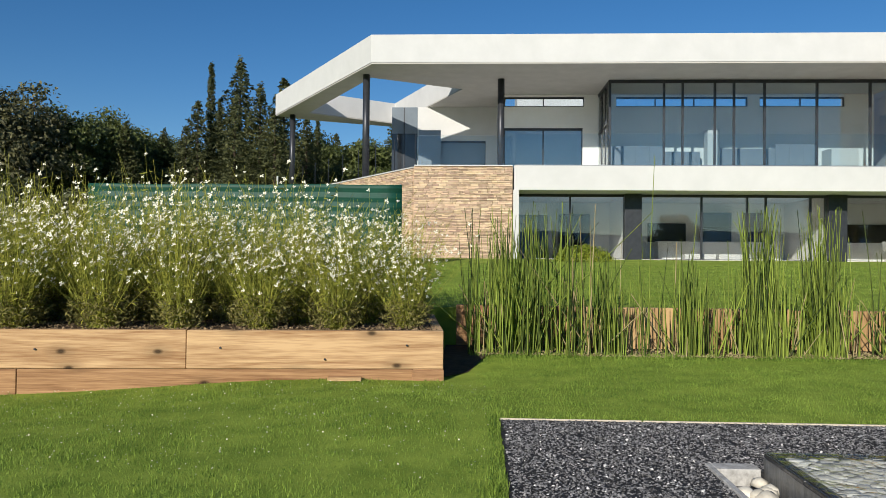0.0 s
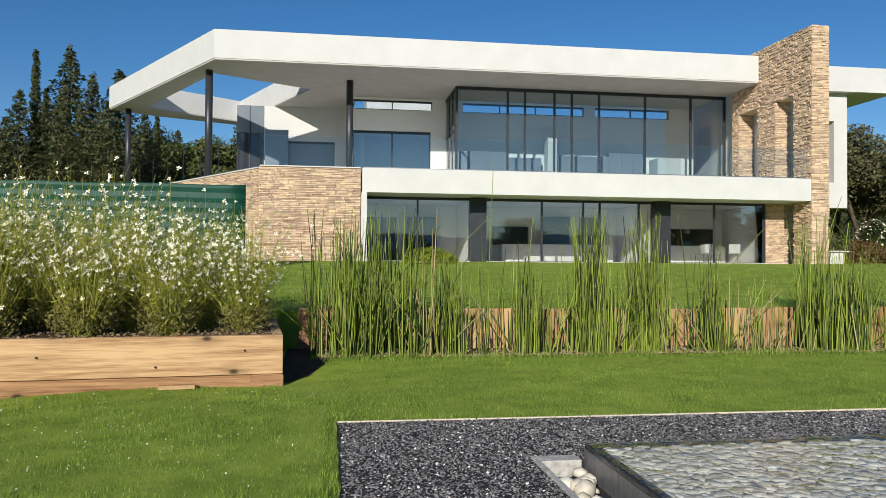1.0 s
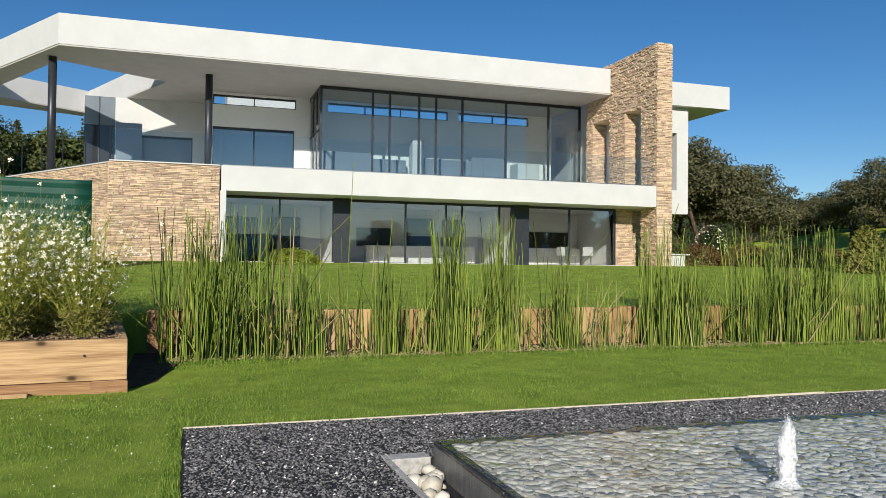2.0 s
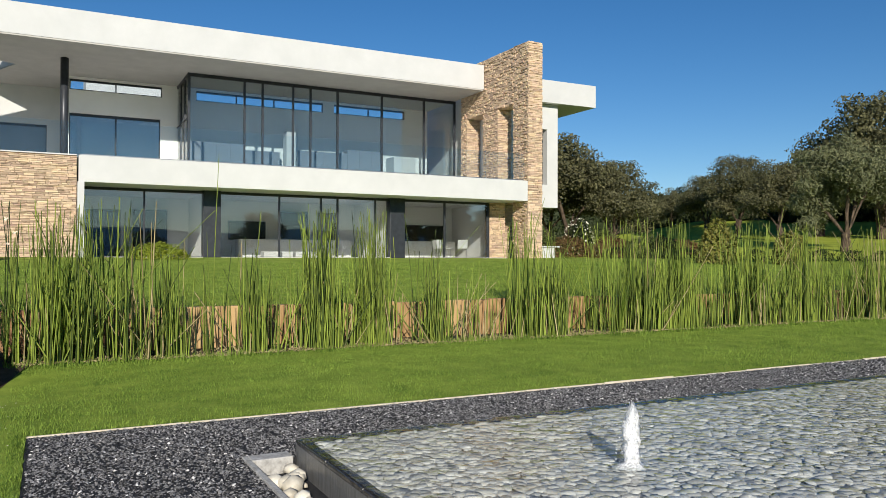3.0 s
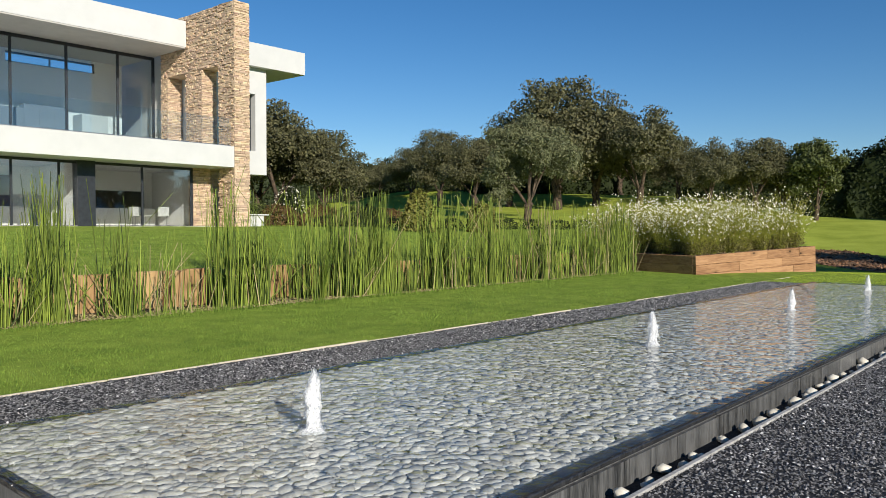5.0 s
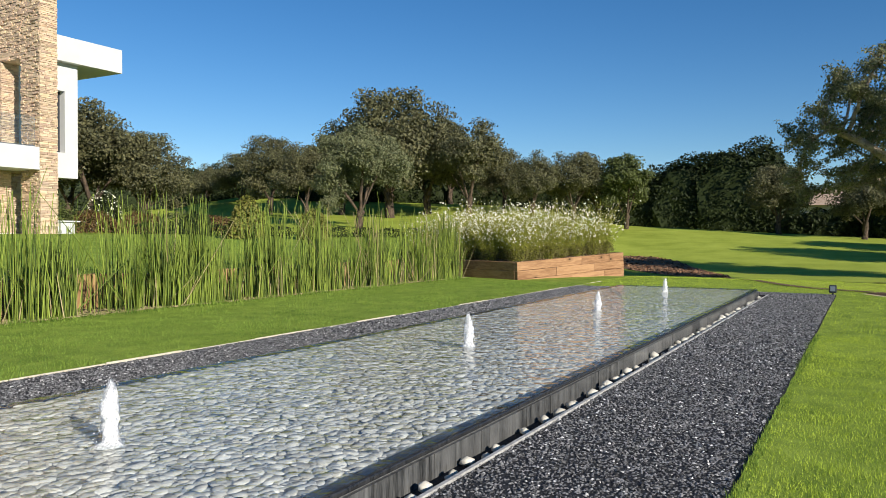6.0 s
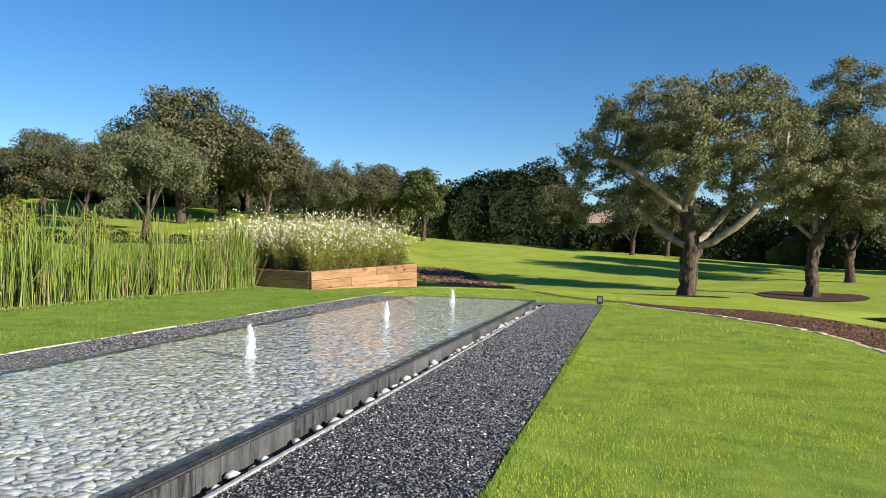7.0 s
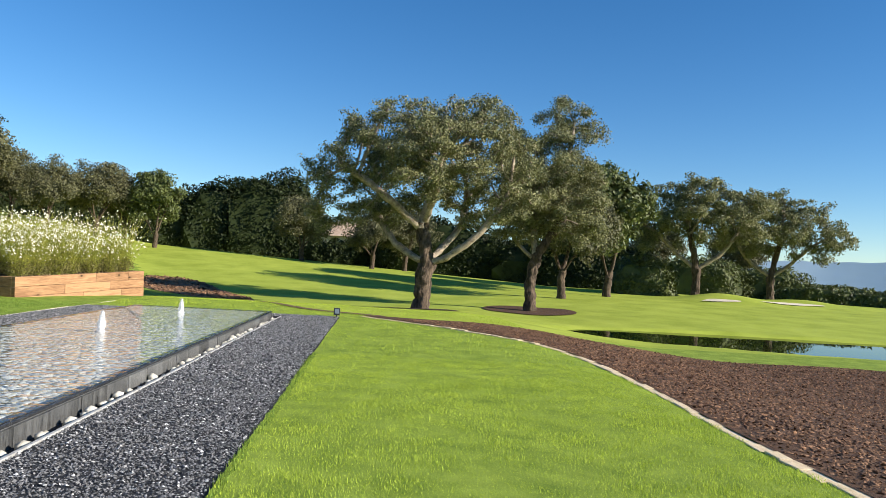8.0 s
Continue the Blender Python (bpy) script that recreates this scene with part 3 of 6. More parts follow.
for bu, bz in ((LEN - 2.52, 0.27), (LEN - 4.55, 0.25), (LEN - 0.42, 0.3), (LEN - 1.35, 0.14), (LEN - 6.2, 0.26), (LEN - 7.6, 0.2)):
    b = bmesh.new()
    bmesh.ops.create_cone(b, cap_ends=True, segments=10, radius1=0.013, radius2=0.011, depth=0.02)
    bmesh.ops.transform(b, matrix=Matrix.Translation((bu, -0.006, bz)) @ Matrix.Rotation(math.pi / 2, 4, "X"), verts=b.verts)
    part("bolt", b, DARKMETAL, planter_left, "dark countersunk bolt")
part("end_block", abox(LEN - 0.36, LEN + 0.004, -0.012, 0.1, -0.2, 0.022, 0.006), REDWOOD, planter_left, "short dark end block under the top beam")
q = Matrix.Translation((*L_ORG, 0)) @ Matrix.Rotation(LA, 4, "Z") @ Vector((LEN - 1.12, -0.09, 0))
offcut = part("timber_offcut", abox(-0.19, 0.19, -0.05, 0.04, -0.01, 0.035, 0.008), WOOD)
offcut.matrix_basis = pose(q.x, q.y, float(height(q.x, q.y)) + 0.012, 0, 0, 7)
tagged(offcut, "small pale pine offcut lying on the grass by the planter", "wood")
RA = math.atan2(-1.8, 4.7)
RTILT = math.atan2(0.23, 5.03)
planter("timber_planter", "planter of red-brown timber sleepers full of white flowers", (21.3, 9.15), RA, 5.03, 5.6, 0.52, (0.26, 0.26, 0.3, 0.3), ([2.9, 4.3], [1.7, 3.5], [2.4, 4.0], [2.0]), (REDWOOD,), RTILT)

# ---- retaining wall of upright sleepers ----
ret = empty("retaining_wall", (0.4, 12.0, 0), label="low retaining wall of upright pine sleepers behind the reeds", category="wall", kind="structure")
x = -0.4
while x < 21.0:
    w = random.choice((0.36, 0.42, 0.55, 0.8))
    # sleepers next to the planter take darker pine in place of its shade
    part("sleeper", abox(x, x + w - random.uniform(0.006, 0.03), -0.09 + random.uniform(-0.02, 0.015), 0.06, -0.2, 0.6 + random.uniform(-0.03, 0.015), 0.01), WOODLOW if x < 0.7 else WOODUP, ret)
    x += w

# ---- the villa ----
GF, UF, SOF, TOP = 1.27, 4.56, 9.07, 10.25
villa = empty("villa", (8.0, 33.0, GF), label="modern white two-storey villa with stone walls and wide glazing", category="house")
VO = Matrix.Translation((-8.0, -33.0, -GF))


def vpart(name, bm, mat, parent=None, label="", shade=False):
    """A part of the villa, given in world places."""
    if isinstance(bm, bmesh.types.BMesh):
        bmesh.ops.transform(bm, matrix=VO, verts=bm.verts)
    return part(name, bm, mat, parent or villa, label, shade)


def slab(outer, holes, z0, z1):
    """A flat slab of any outline with openings."""
    b = bmesh.new()
    edges = []
    for loop in (outer, *holes):
        vs = [b.verts.new((x, y, z0)) for x, y in loop]
        edges += [b.edges.new((vs[a], vs[(a + 1) % len(vs)])) for a in range(len(vs))]
    bmesh.ops.triangle_fill(b, use_beauty=True, use_dissolve=False, edges=edges)
    out = bmesh.ops.extrude_face_region(b, geom=list(b.faces))
    bmesh.ops.translate(b, vec=(0, 0, z1 - z0), verts=[g for g in out["geom"] if isinstance(g, bmesh.types.BMVert)])
    return b


ROOF = ((-4.05, 31.16), (18.66, 31.16), (18.66, 37.8), (1.6, 37.8), (1.6, 41.0), (-2.0, 41.2), (-4.65, 46.0), (-9.0, 43.9), (-10.95, 42.45))
VOID = ((-4.37, 33.5), (-0.47, 35.82), (-4.6, 44.9), (-8.9, 41.6))
vpart("roof", slab(ROOF, (VOID,), SOF + 0.06, TOP), RENDER, label="deep white roof fascia with an angular opening over the terrace")
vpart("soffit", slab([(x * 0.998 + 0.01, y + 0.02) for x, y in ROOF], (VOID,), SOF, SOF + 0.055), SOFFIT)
vpart("roof_wing", abox(19.43, 25.87, 32.0, 42.0, 9.08, 10.2), RENDER)
vpart("balcony_slab", abox(1.55, 18.66, 27.51, 34.2, 3.71, UF), RENDER, label="white balcony fascia over the ground-floor glazing")
vpart("slab_cheek", abox(1.52, 1.72, 27.46, 29.4, GF - 0.1, 3.705), RENDER)
vpart("upper_floor", slab(((-1.9, 27.9), (1.54, 27.9), (1.54, 34.21), (18.66, 34.21), (18.66, 44), (-10, 44), (-6.3, 34.9)), (), 4.2, UF - 0.01), FLOORTILE)

# rendered walls of the upper floor
UW = 37.0


def wall_x(name, x0, x1, y, thick, z0, z1, openings, mat, parent=None):
    """A wall along x with rectangular openings (x0, x1, z0, z1)."""
    b = bmesh.new()
    xs = sorted({x0, x1, *[o[0] for o in openings], *[o[1] for o in openings]})
    for a, c in zip(xs, xs[1:]):
        cuts = sorted((o[2], o[3]) for o in openings if o[0] <= a and o[1] >= c)
        z = z0
        for lo, hi in cuts:
            if lo > z + 0.001:
                box(b, a, c, y, y + thick, z, lo)
            z = hi
        if z1 > z + 0.001:
            box(b, a, c, y, y + thick, z, z1)
    bmesh.ops.remove_doubles(b, verts=b.verts, dist=0.0005)
    return vpart(name, b, mat, parent)


CLERE = [(1.5, 5.26, 8.5, 8.97), (6.75, 12.85, 8.5, 8.97), (13.4, 17.3, 8.5, 8.97)]
LOWW = (1.5, 5.2, UF, 7.5)
wall_x("back_wall", 1.2, 18.6, UW, 0.3, UF, SOF, [(o[0], o[1], o[2], o[3]) for o in CLERE] + [LOWW], INSIDE)
wall_x("terrace_wall", -2.86, 1.2, 40.0, 0.3, UF, SOF, [(-1.75, 0.65, UF, 7.34)], RENDER)
vpart("return_wall", abox(1.2, 1.5, 37.3, 40.0, UF, SOF), RENDER)
vpart("party_wall", abox(-2.86, -2.6, 40.3, 44.4, UF, SOF), RENDER)
vpart("terrace_screen", abox(-2.75, -1.62, 39.2, 39.26, UF, 7.75), GREYGLASS, label="grey glazed terrace screen")
# dark below, grey above: the reflection is put into two pane colours
vpart("terrace_glazing", abox(-4.2, -2.87, 40.02, 40.1, UF, 7.7), DARKGLASS, label="glazing beside the terrace, darkened as if mirroring trees")
vpart("terrace_upper_panel", abox(-4.2, -2.87, 40.02, 40.1, 7.705, SOF - 0.005), GREYGLASS)
vpart("terrace_glazing_bar", abox(-3.58, -3.53, 39.99, 40.015, UF, SOF - 0.01), DARKMETAL)
vpart("rear_volume", abox(2.4, 6.4, 43.0, 46.0, UF, 11.2), RENDER)
vpart("corridor_wall", abox(1.2, 5.7, 38.6, 38.7, UF, 8.2), INSIDE)
vpart("room_pier", abox(10.6, 11.15, 35.6, 36.2, UF, 7.2), RENDER)
vpart("room_pier", abox(16.2, 17.4, 35.9, 36.9, UF, 6.4), RENDER)


def window(name, x0, x1, y, z0, z1, bars, cross=(), fr=0.06, label="", glass=None, frame_mat=None):
    """A glazed front along x: frame, mullions and a pane in each bay."""
    th = vpart(name, abox(x0, x1, y, y + 0.09, z1 - fr * 1.6, z1), frame_mat or DARKMETAL, label=label)
    vpart("bottom_rail", abox(x0, x1, y, y + 0.09, z0, z0 + fr), DARKMETAL, th)
    marks = [x0, *bars, x1]
    for a in marks:
        w = fr if a in bars else fr * 1.2
        vpart("mullion", abox(a - w / 2, a + w / 2, y - 0.01, y + 0.1, z0 + 0.001, z1 - 0.002), DARKMETAL, th)
    for a, c in zip(marks, marks[1:]):
        p = vpart("pane", abox(a + fr / 2, c - fr / 2, y + 0.035, y + 0.05, z0 + fr, z1 - fr * 1.6), glass or GLASS, th)
        p.visible_shadow = glass is None
    for z in cross:
        vpart("transom", abox(x0, x1, y + 0.01, y + 0.08, z - 0.03, z + 0.03), DARKMETAL, th)
    return th


# upper glazing with its corner, and the glazed side that runs back
UG = 33.95
k = (UG - 0.64) / (33.5 - 0.64)
bars = [0.316 + (v - 0.316) * k for v in (8.16, 8.94, 10.29, 11.09, 12.36, 14.53, 16.72)]
window("window_upper", 5.95, 18.62, UG, UF, SOF - 0.01, bars, (), 0.085, "tall upper-floor glazing in dark frames")
side = vpart("window_side", abox(5.9, 5.98, UG + 0.1, UW, SOF - 0.13, SOF - 0.01), DARKMETAL)
for yy in (UG + 1.0, UG + 2.0):
    vpart("mullion", abox(5.9, 5.98, yy - 0.03, yy + 0.03, UF, SOF - 0.14), DARKMETAL, side)
vpart("transom", abox(5.905, 5.975, UG + 0.1, UW, 7.15, 7.21), DARKMETAL, side)
vpart("pane", abox(5.93, 5.945, UG + 0.1, UW, UF, SOF - 0.13), GLASS, side).visible_shadow = False
for o, b in zip(CLERE, ([3.35], [8.6, 10.4], [15.3])):
    window("window_strip", o[0], o[1], UW + 0.1, o[2], o[3], b, (), 0.05, "clerestory strip window under the ceiling")
window("window_low", LOWW[0], LOWW[1], UW + 0.1, LOWW[2], LOWW[3], [3.35], (), 0.07, glass=DIMGLASS)
window("window_terrace", -1.75, 0.65, 40.1, UF, 7.34, [], (), 0.07, glass=GREYGLASS)

# ground-floor glazing
GG = 29.0
window("window_ground", 1.74, 17.62, GG, GF, 3.69, [3.68, 8.46, 10.1, 10.77, 12.36, 15.5], (), 0.06, "long ground-floor sliding glazing in dark frames", GROUNDGLASS)
for a, c in ((5.66, 6.27), (12.95, 13.6)):
    vpart("clad_pillar", abox(a, c, GG - 0.14, GG + 0.3, GF, 3.705, 0.008), DARKMETAL, label="anthracite clad pillar")
vpart("ground_floor_slab", abox(1.75, 18.6, 28.9, 37.2, GF - 0.25, GF + 0.042), FLOORTILE)
wall_x("ground_back_wall", 1.5, 18.6, 33.6, 0.3, GF, 3.71, [(2.0, 3.3, GF, 3.2)], INSIDE)
for a in (1.5, 5.9, 13.2, 18.3):
    vpart("cross_wall", abox(a, a + 0.24, GG + 0.32, 33.59, GF, 3.7), INSIDE)
# black sheet standing in for the unlit depth behind the opening
vpart("recess_shade_sheet", abox(1.9, 3.4, 33.91, 34.1, GF, 3.3), SCREEN)

# columns under the roof
for cx, cy in ((-4.5, 33.0), (-9.9, 42.1), (1.25, 33.83)):
    col = vpart("column", cyl(bmesh.new(), cx, cy, 4.5, SOF + 0.01, 0.15, n=24), DARKMETAL, label="round anthracite steel column", shade=True)

# east wing behind the pier
vpart("wing_wall", abox(19.43, 22.5, 32.4, 41.9, 3.85, 9.07), RENDER)
vpart("wing_wall", abox(22.5, 23.75, 32.4, 33.0, 3.85, 5.0), RENDER)
vpart("wing_wall", abox(22.5, 23.75, 32.4, 33.0, 7.8, 9.07), RENDER)
vpart("wing_wall", abox(23.1, 23.75, 32.4, 41.9, 5.0, 7.8), RENDER)
vpart("wing_base", abox(19.43, 23.0, 33.5, 41.9, GF, 3.83), INSIDE)
vpart("dark_glazing", abox(22.52, 23.08, 32.75, 32.8, 5.0, 7.8), DARKMETAL)
vpart("garden_door_frame", abox(19.5, 22.9, 33.4, 33.48, GF, 3.8), DARKMETAL)
b = abox(20.4, 22.3, 30.6, 31.6, GF - 0.1, 1.8, 0.02)
counter = tagged(part("outdoor_counter", b, RENDER), "white rendered outdoor counter beside the villa", "counter")
part("worktop", abox(20.3, 22.5, 30.5, 31.7, 1.81, 1.87, 0.01), RENDER, counter)

# glass balustrades
def rail(x0, x1, y, z0, hgt, count):
    th = vpart("balustrade", abox(x0, x1, y - 0.03, y + 0.03, z0, z0 + 0.05), STEEL, label="frameless clear glass balustrade")
    w = (x1 - x0) / count
    for j in range(count):
        vpart("glass_panel", abox(x0 + j * w + 0.003, x0 + (j + 1) * w - 0.003, y - 0.01, y + 0.01, z0 + 0.05, z0 + hgt), RAILGLASS, th).visible_shadow = False


rail(1.6, 18.6, 27.7, UF, 1.15, 9)
rail(-1.95, 1.5, 27.9, UF - 0.04, 1.15, 2)
P0, P1 = Vector((-1.97, 27.7, 0)), Vector((-6.46, 34.64, 0))
d = P1 - P0
ang = math.atan2(d.y, d.x)
th = vpart("balustrade", abox(0, d.length * 1.6, -0.03, 0.03, UF - 0.06, UF, turn=Matrix.Translation((-1.97, 27.75, 0)) @ Matrix.Rotation(ang, 4, "Z")), STEEL)
for j in range(8):
    w = d.length * 1.6 / 8
    T = Matrix.Translation((-1.97, 27.75, 0)) @ Matrix.Rotation(ang, 4, "Z")
    vpart("rail_post", abox(j * w - 0.012, j * w + 0.012, -0.04, -0.012, UF, UF + 1.15, turn=T), DARKMETAL, th)

# ---- ledge-stone cladding ----
def stone_shape(w, h, dep, rng):
    """One split stone: a rough block, its face pulled about."""
    v = np.array([(0, 0, 0), (w, 0, 0), (w, 0, h), (0, 0, h), (0.004, -dep, 0.004), (w - 0.004, -dep, 0.004), (w - 0.004, -dep, h - 0.004), (0.004, -dep, h - 0.004)], float)
    v[4:, 1] += rng.uniform(-0.014, 0.012, 4)
    v[4:, 0] += rng.uniform(-0.004, 0.004, 4)
    return v


SF = np.array([(4, 5, 6, 7), (0, 1, 5, 4), (1, 2, 6, 5), (2, 3, 7, 6), (3, 0, 4, 7)])


def clad(parent, m, width, z0, z1, budget, seed, tall=(0.035, 0.085), long=(0.12, 0.5), proud=(0.046, 0.062)):
    """Courses of stones over a face; m carries x along the face and -y outwards. The first ones are parts of their own."""
    rng = np.random.default_rng(seed)
    vs, fs, z, made = [], [], z0, 0
    place = VO @ m
    while z < z1 - 0.02:
        h = min(rng.uniform(*tall), z1 - z)
        x = -rng.uniform(0, 0.3)
        while x < width:
            w = rng.uniform(*long)
            a, c = max(x, 0), min(x + w, width)
            x += w
            if c - a < 0.04:
                continue
            shape = stone_shape(c - a - 0.003, h * rng.uniform(0.94, 1.06) - 0.002, rng.uniform(*proud), rng)
            if made < budget:
                me = np_mesh("stone", shape, SF, STONE_ONE)
                o = part("stone", me, STONE_ONE, parent)
                o.matrix_basis = place @ Matrix.Translation((a, 0, z))
                made += 1
            else:
                p = shape + np.array((a, 0, z))
                vs.append(p)
        z += h
    if vs:
        v = np.concatenate(vs)
        R = np.array(place.to_3x3())
        v = v @ R.T + np.array(place.translation)
        f = (np.arange(len(vs))[:, None, None] * 8 + SF[None]).reshape(-1, 4)
        tagged(part("cladding", np_mesh("cladding", v, f, STONE), STONE, parent), kind="stuff")


# stone wall under the terrace: a front and a length that runs back
wall_low = vpart("stone_wall", abox(-1.97, 1.5, 27.52, 27.9, GF - 0.3, UF - 0.03), MORTAR, label="wall of honey-coloured split ledge stone")
clad(wall_low, Matrix.Translation((-1.97, 27.52, 0)), 3.47, GF - 0.1, UF - 0.06, 170, 1, (0.03, 0.08), (0.08, 0.38))
T3 = Matrix.Translation((-1.97 + d.x * 1.4, 27.52 + d.y * 1.4, 0)) @ Matrix.Rotation(ang + math.pi, 4, "Z")
wall_back = vpart("stone_wall", abox(0, d.length * 1.4, 0, 0.35, GF - 0.5, UF - 0.1, turn=T3), MORTAR)
clad(wall_back, T3, d.length * 1.4, 2.0, UF - 0.12, 0, 2)
vpart("wall_coping", abox(-1.95, 1.5, 27.46, 27.92, UF - 0.028, UF + 0.01), RENDER)
vpart("wall_coping", abox(0, d.length * 1.4, -0.06, 0.36, UF - 0.098, UF - 0.06, turn=T3), RENDER)

# the tall pier with slots
PXL, PXR, PF, PB, PT = 18.68, 19.41, 27.5, 33.4, 10.5
pier = vpart("stone_pier", abox(PXL + 0.06, PXR, PF + 0.06, 28.7, GF - 0.3, PT), MORTAR, label="tall pier of split ledge stone with two open slots")
blocks = [(28.7, PB, 8.0, PT), (30.0, 31.28, UF, 8.0), (32.85, PB, UF, 8.0), (29.83, 30.67, GF - 0.2, 3.7), (28.7, 30.9, 3.7, UF - 0.01), (32.2, PB, GF - 0.2, UF - 0.01)]
for y0, y1, z0, z1 in blocks:
    vpart("pier_block", abox(PXL + 0.06, PXR, y0 + 0.001, y1, z0, z1), MORTAR, pier)
clad(pier, Matrix.Translation((PXL, PF + 0.06, 0)), PXR - PXL, GF - 0.1, PT, 130, 3, (0.035, 0.1), (0.15, 0.45), (0.035, 0.07))
for s, (y0, y1, z0, z1) in enumerate([(PF + 0.06, 28.7, GF - 0.1, PT), *blocks]):
    clad(pier, Matrix.Translation((PXL + 0.06, y1, 0)) @ Matrix.Rotation(-math.pi / 2, 4, "Z"), y1 - y0, z0, z1, 0, 10 + s, (0.035, 0.1), (0.1, 0.34), (0.022, 0.085))
for s, (y1, z0, z1) in enumerate([(32.85, UF, 8.0), (30.0, UF, 8.0), (29.83, GF, 3.7)]):
    clad(pier, Matrix.Translation((PXL, y1, 0)), PXR - PXL, z0, z1, 0, 30 + s)

# stone-clad wall end beside the ground-floor glazing
wall_end = vpart("stone_wall", abox(17.7, 18.5, 29.08, 29.4, GF - 0.1, 3.705), MORTAR)
clad(wall_end, Matrix.Translation((17.7, 29.08, 0)), 0.8, GF - 0.05, 3.7, 0, 41, long=(0.12, 0.35))

# ---- indoor things seen through the glass ----
def screen(x, y, z, w, h):
    t = tagged(part("television", abox(x, x + w, y - 0.06, y, z, z + h, 0.01), SCREEN), "large black television on the wall", "television")
    part("bezel", abox(x + 0.03, x + w - 0.03, y - 0.066, y - 0.061, z + 0.03, z + h - 0.03), SCREEN, t)


for sx, sw in ((7.5, 1.6), (15.6, 2.3)):
    screen(sx, 33.58, 2.05, sw, 0.8)
for sx, sw in ((7.8, 5.0), (14.6, 3.5)):
    s = tagged(part("low_cabinet", abox(sx, sx + sw, 32.9, 33.55, GF + 0.06, GF + 0.8, 0.01), INSIDE), "long pale low cabinet against the back wall", "cabinet")
    part("plinth", abox(sx + 0.05, sx + sw - 0.05, 32.96, 33.54, GF, GF + 0.059), DARKMETAL, s)
ward = tagged(part("wardrobe", abox(3.7, 5.0, 33.1, 33.58, GF, 3.2, 0.01), SCREEN), "tall black wardrobe against the back wall", "wardrobe")
part("door_leaf", abox(3.74, 4.33, 33.08, 33.099, GF + 0.05, 3.16), SCREEN, ward)
part("door_leaf", abox(4.37, 4.96, 33.08, 33.099, GF + 0.05, 3.16), SCREEN, ward)
unit_dark = tagged(part("wall_unit", abox(9.7, 10.9, 33.2, 33.58, 2.08, 3.3, 0.01), SCREEN), "black wall unit hung above the low cabinet", "cabinet")
part("shelf", abox(9.74, 10.86, 33.18, 33.199, 2.66, 2.7), DARKMETAL, unit_dark)
pan = tagged(part("door_panel", abox(11.45, 12.3, 33.5, 33.57, GF, 3.3, 0.004), DARKWOOD), "dark red-brown wooden door inside", "door")
part("door_handle", abox(11.55, 11.58, 33.44, 33.5, 2.2, 2.4, 0.004), STEEL, pan)
for bx in (8.0, 9.25):
    s = tagged(part("bench", abox(bx, bx + 1.15, 29.5, 30.0, GF + 0.04, GF + 0.26, 0.02), RENDER), "low white bench behind the glass", "bench", "benches behind the glass")
    part("foot", abox(bx + 0.05, bx + 1.1, 29.55, 29.95, GF, GF + 0.039), STEEL, s)


def chair(x, y, a):
    """A white shell chair on thin legs."""
    th = empty("shell_chair", (x, y, GF), label="white moulded shell chair behind the glazing", category="chair", group="chairs behind the glass")
    th.rotation_euler = (0, 0, a)
    part("seat", abox(-0.23, 0.23, -0.22, 0.22, 0.42, 0.46, 0.015), RENDER, th)
    part("backrest", abox(-0.22, 0.22, 0.19, 0.23, 0.46, 0.84, 0.015, Matrix.Rotation(-0.12, 4, "X")), RENDER, th)
    for lx in (-0.19, 0.19):
        for ly in (-0.18, 0.18):
            part("leg", cyl(bmesh.new(), lx, ly, 0, 0.42, 0.012, n=8), STEEL, th)


for cx, cy, ca in ((15.9, 29.8, 0.3), (16.8, 29.9, 2.8), (16.3, 30.9, 1.6)):
    chair(cx, cy, ca)
for tx, ty in ((8.5, 35.2), (13.4, 35.0)):
    t = empty("dining_table", (tx, ty, UF), label="grey table in the upper room", category="table")
    part("tabletop", abox(-0.9, 0.9, -0.45, 0.45, 0.71, 0.75, 0.006), GREYGLASS, t)
    for lx in (-0.8, 0.8):
        for ly in (-0.38, 0.38):
            part("leg", abox(lx - 0.03, lx + 0.03, ly - 0.03, ly + 0.03, 0, 0.71), DARKMETAL, t)

LACQUER = surf("blue_grey_lacquer", (0.17, 0.19, 0.22), (0.24, 0.265, 0.3), 2, 0.35, 0.02, 80, spec=0.4)


def tall_unit(x, w, tall):
    """A run of tall cabinet doors, added over the upper back wall's sunlit band."""
    th = empty("added_cabinet", (x, 36.35, UF - 0.01), label="blue-grey tall cabinet added over the sunlit band of the upper room's back wall", category="cabinet", group="cabinets in the upper room")
    part("body", abox(0, w, 0.02, 0.6, 0.08, tall, 0.006), LACQUER, th)
    part("plinth", abox(0.03, w - 0.03, 0.06, 0.58, 0, 0.079), DARKMETAL, th)
    m = round(w / 0.62)
    for q in range(m):
        door = part("door", abox(q * w / m + 0.004, (q + 1) * w / m - 0.004, 0.0, 0.019, 0.09, tall - 0.01, 0.003), LACQUER, th)
        part("handle", abox((q + 0.9) * w / m - 0.008, (q + 0.9) * w / m + 0.008, -0.03, -0.001, 0.9, 1.3, 0.003), STEEL, door)


for sx, sw, sh in ((6.3, 2.5, 2.0), (8.8, 1.7, 1.75), (11.4, 2.5, 1.9), (13.9, 1.9, 2.1)):
    tall_unit(sx, sw - 0.01, sh)

# ---- green screen fence on the upper lawn ----
fence = empty("screen_fence", (-1.83, 22.0, 1.16), label="ribbed dark green screen fence on the upper lawn", category="fence")
b = bmesh.new()
nz, ln = 66, 9.0
rowv = []
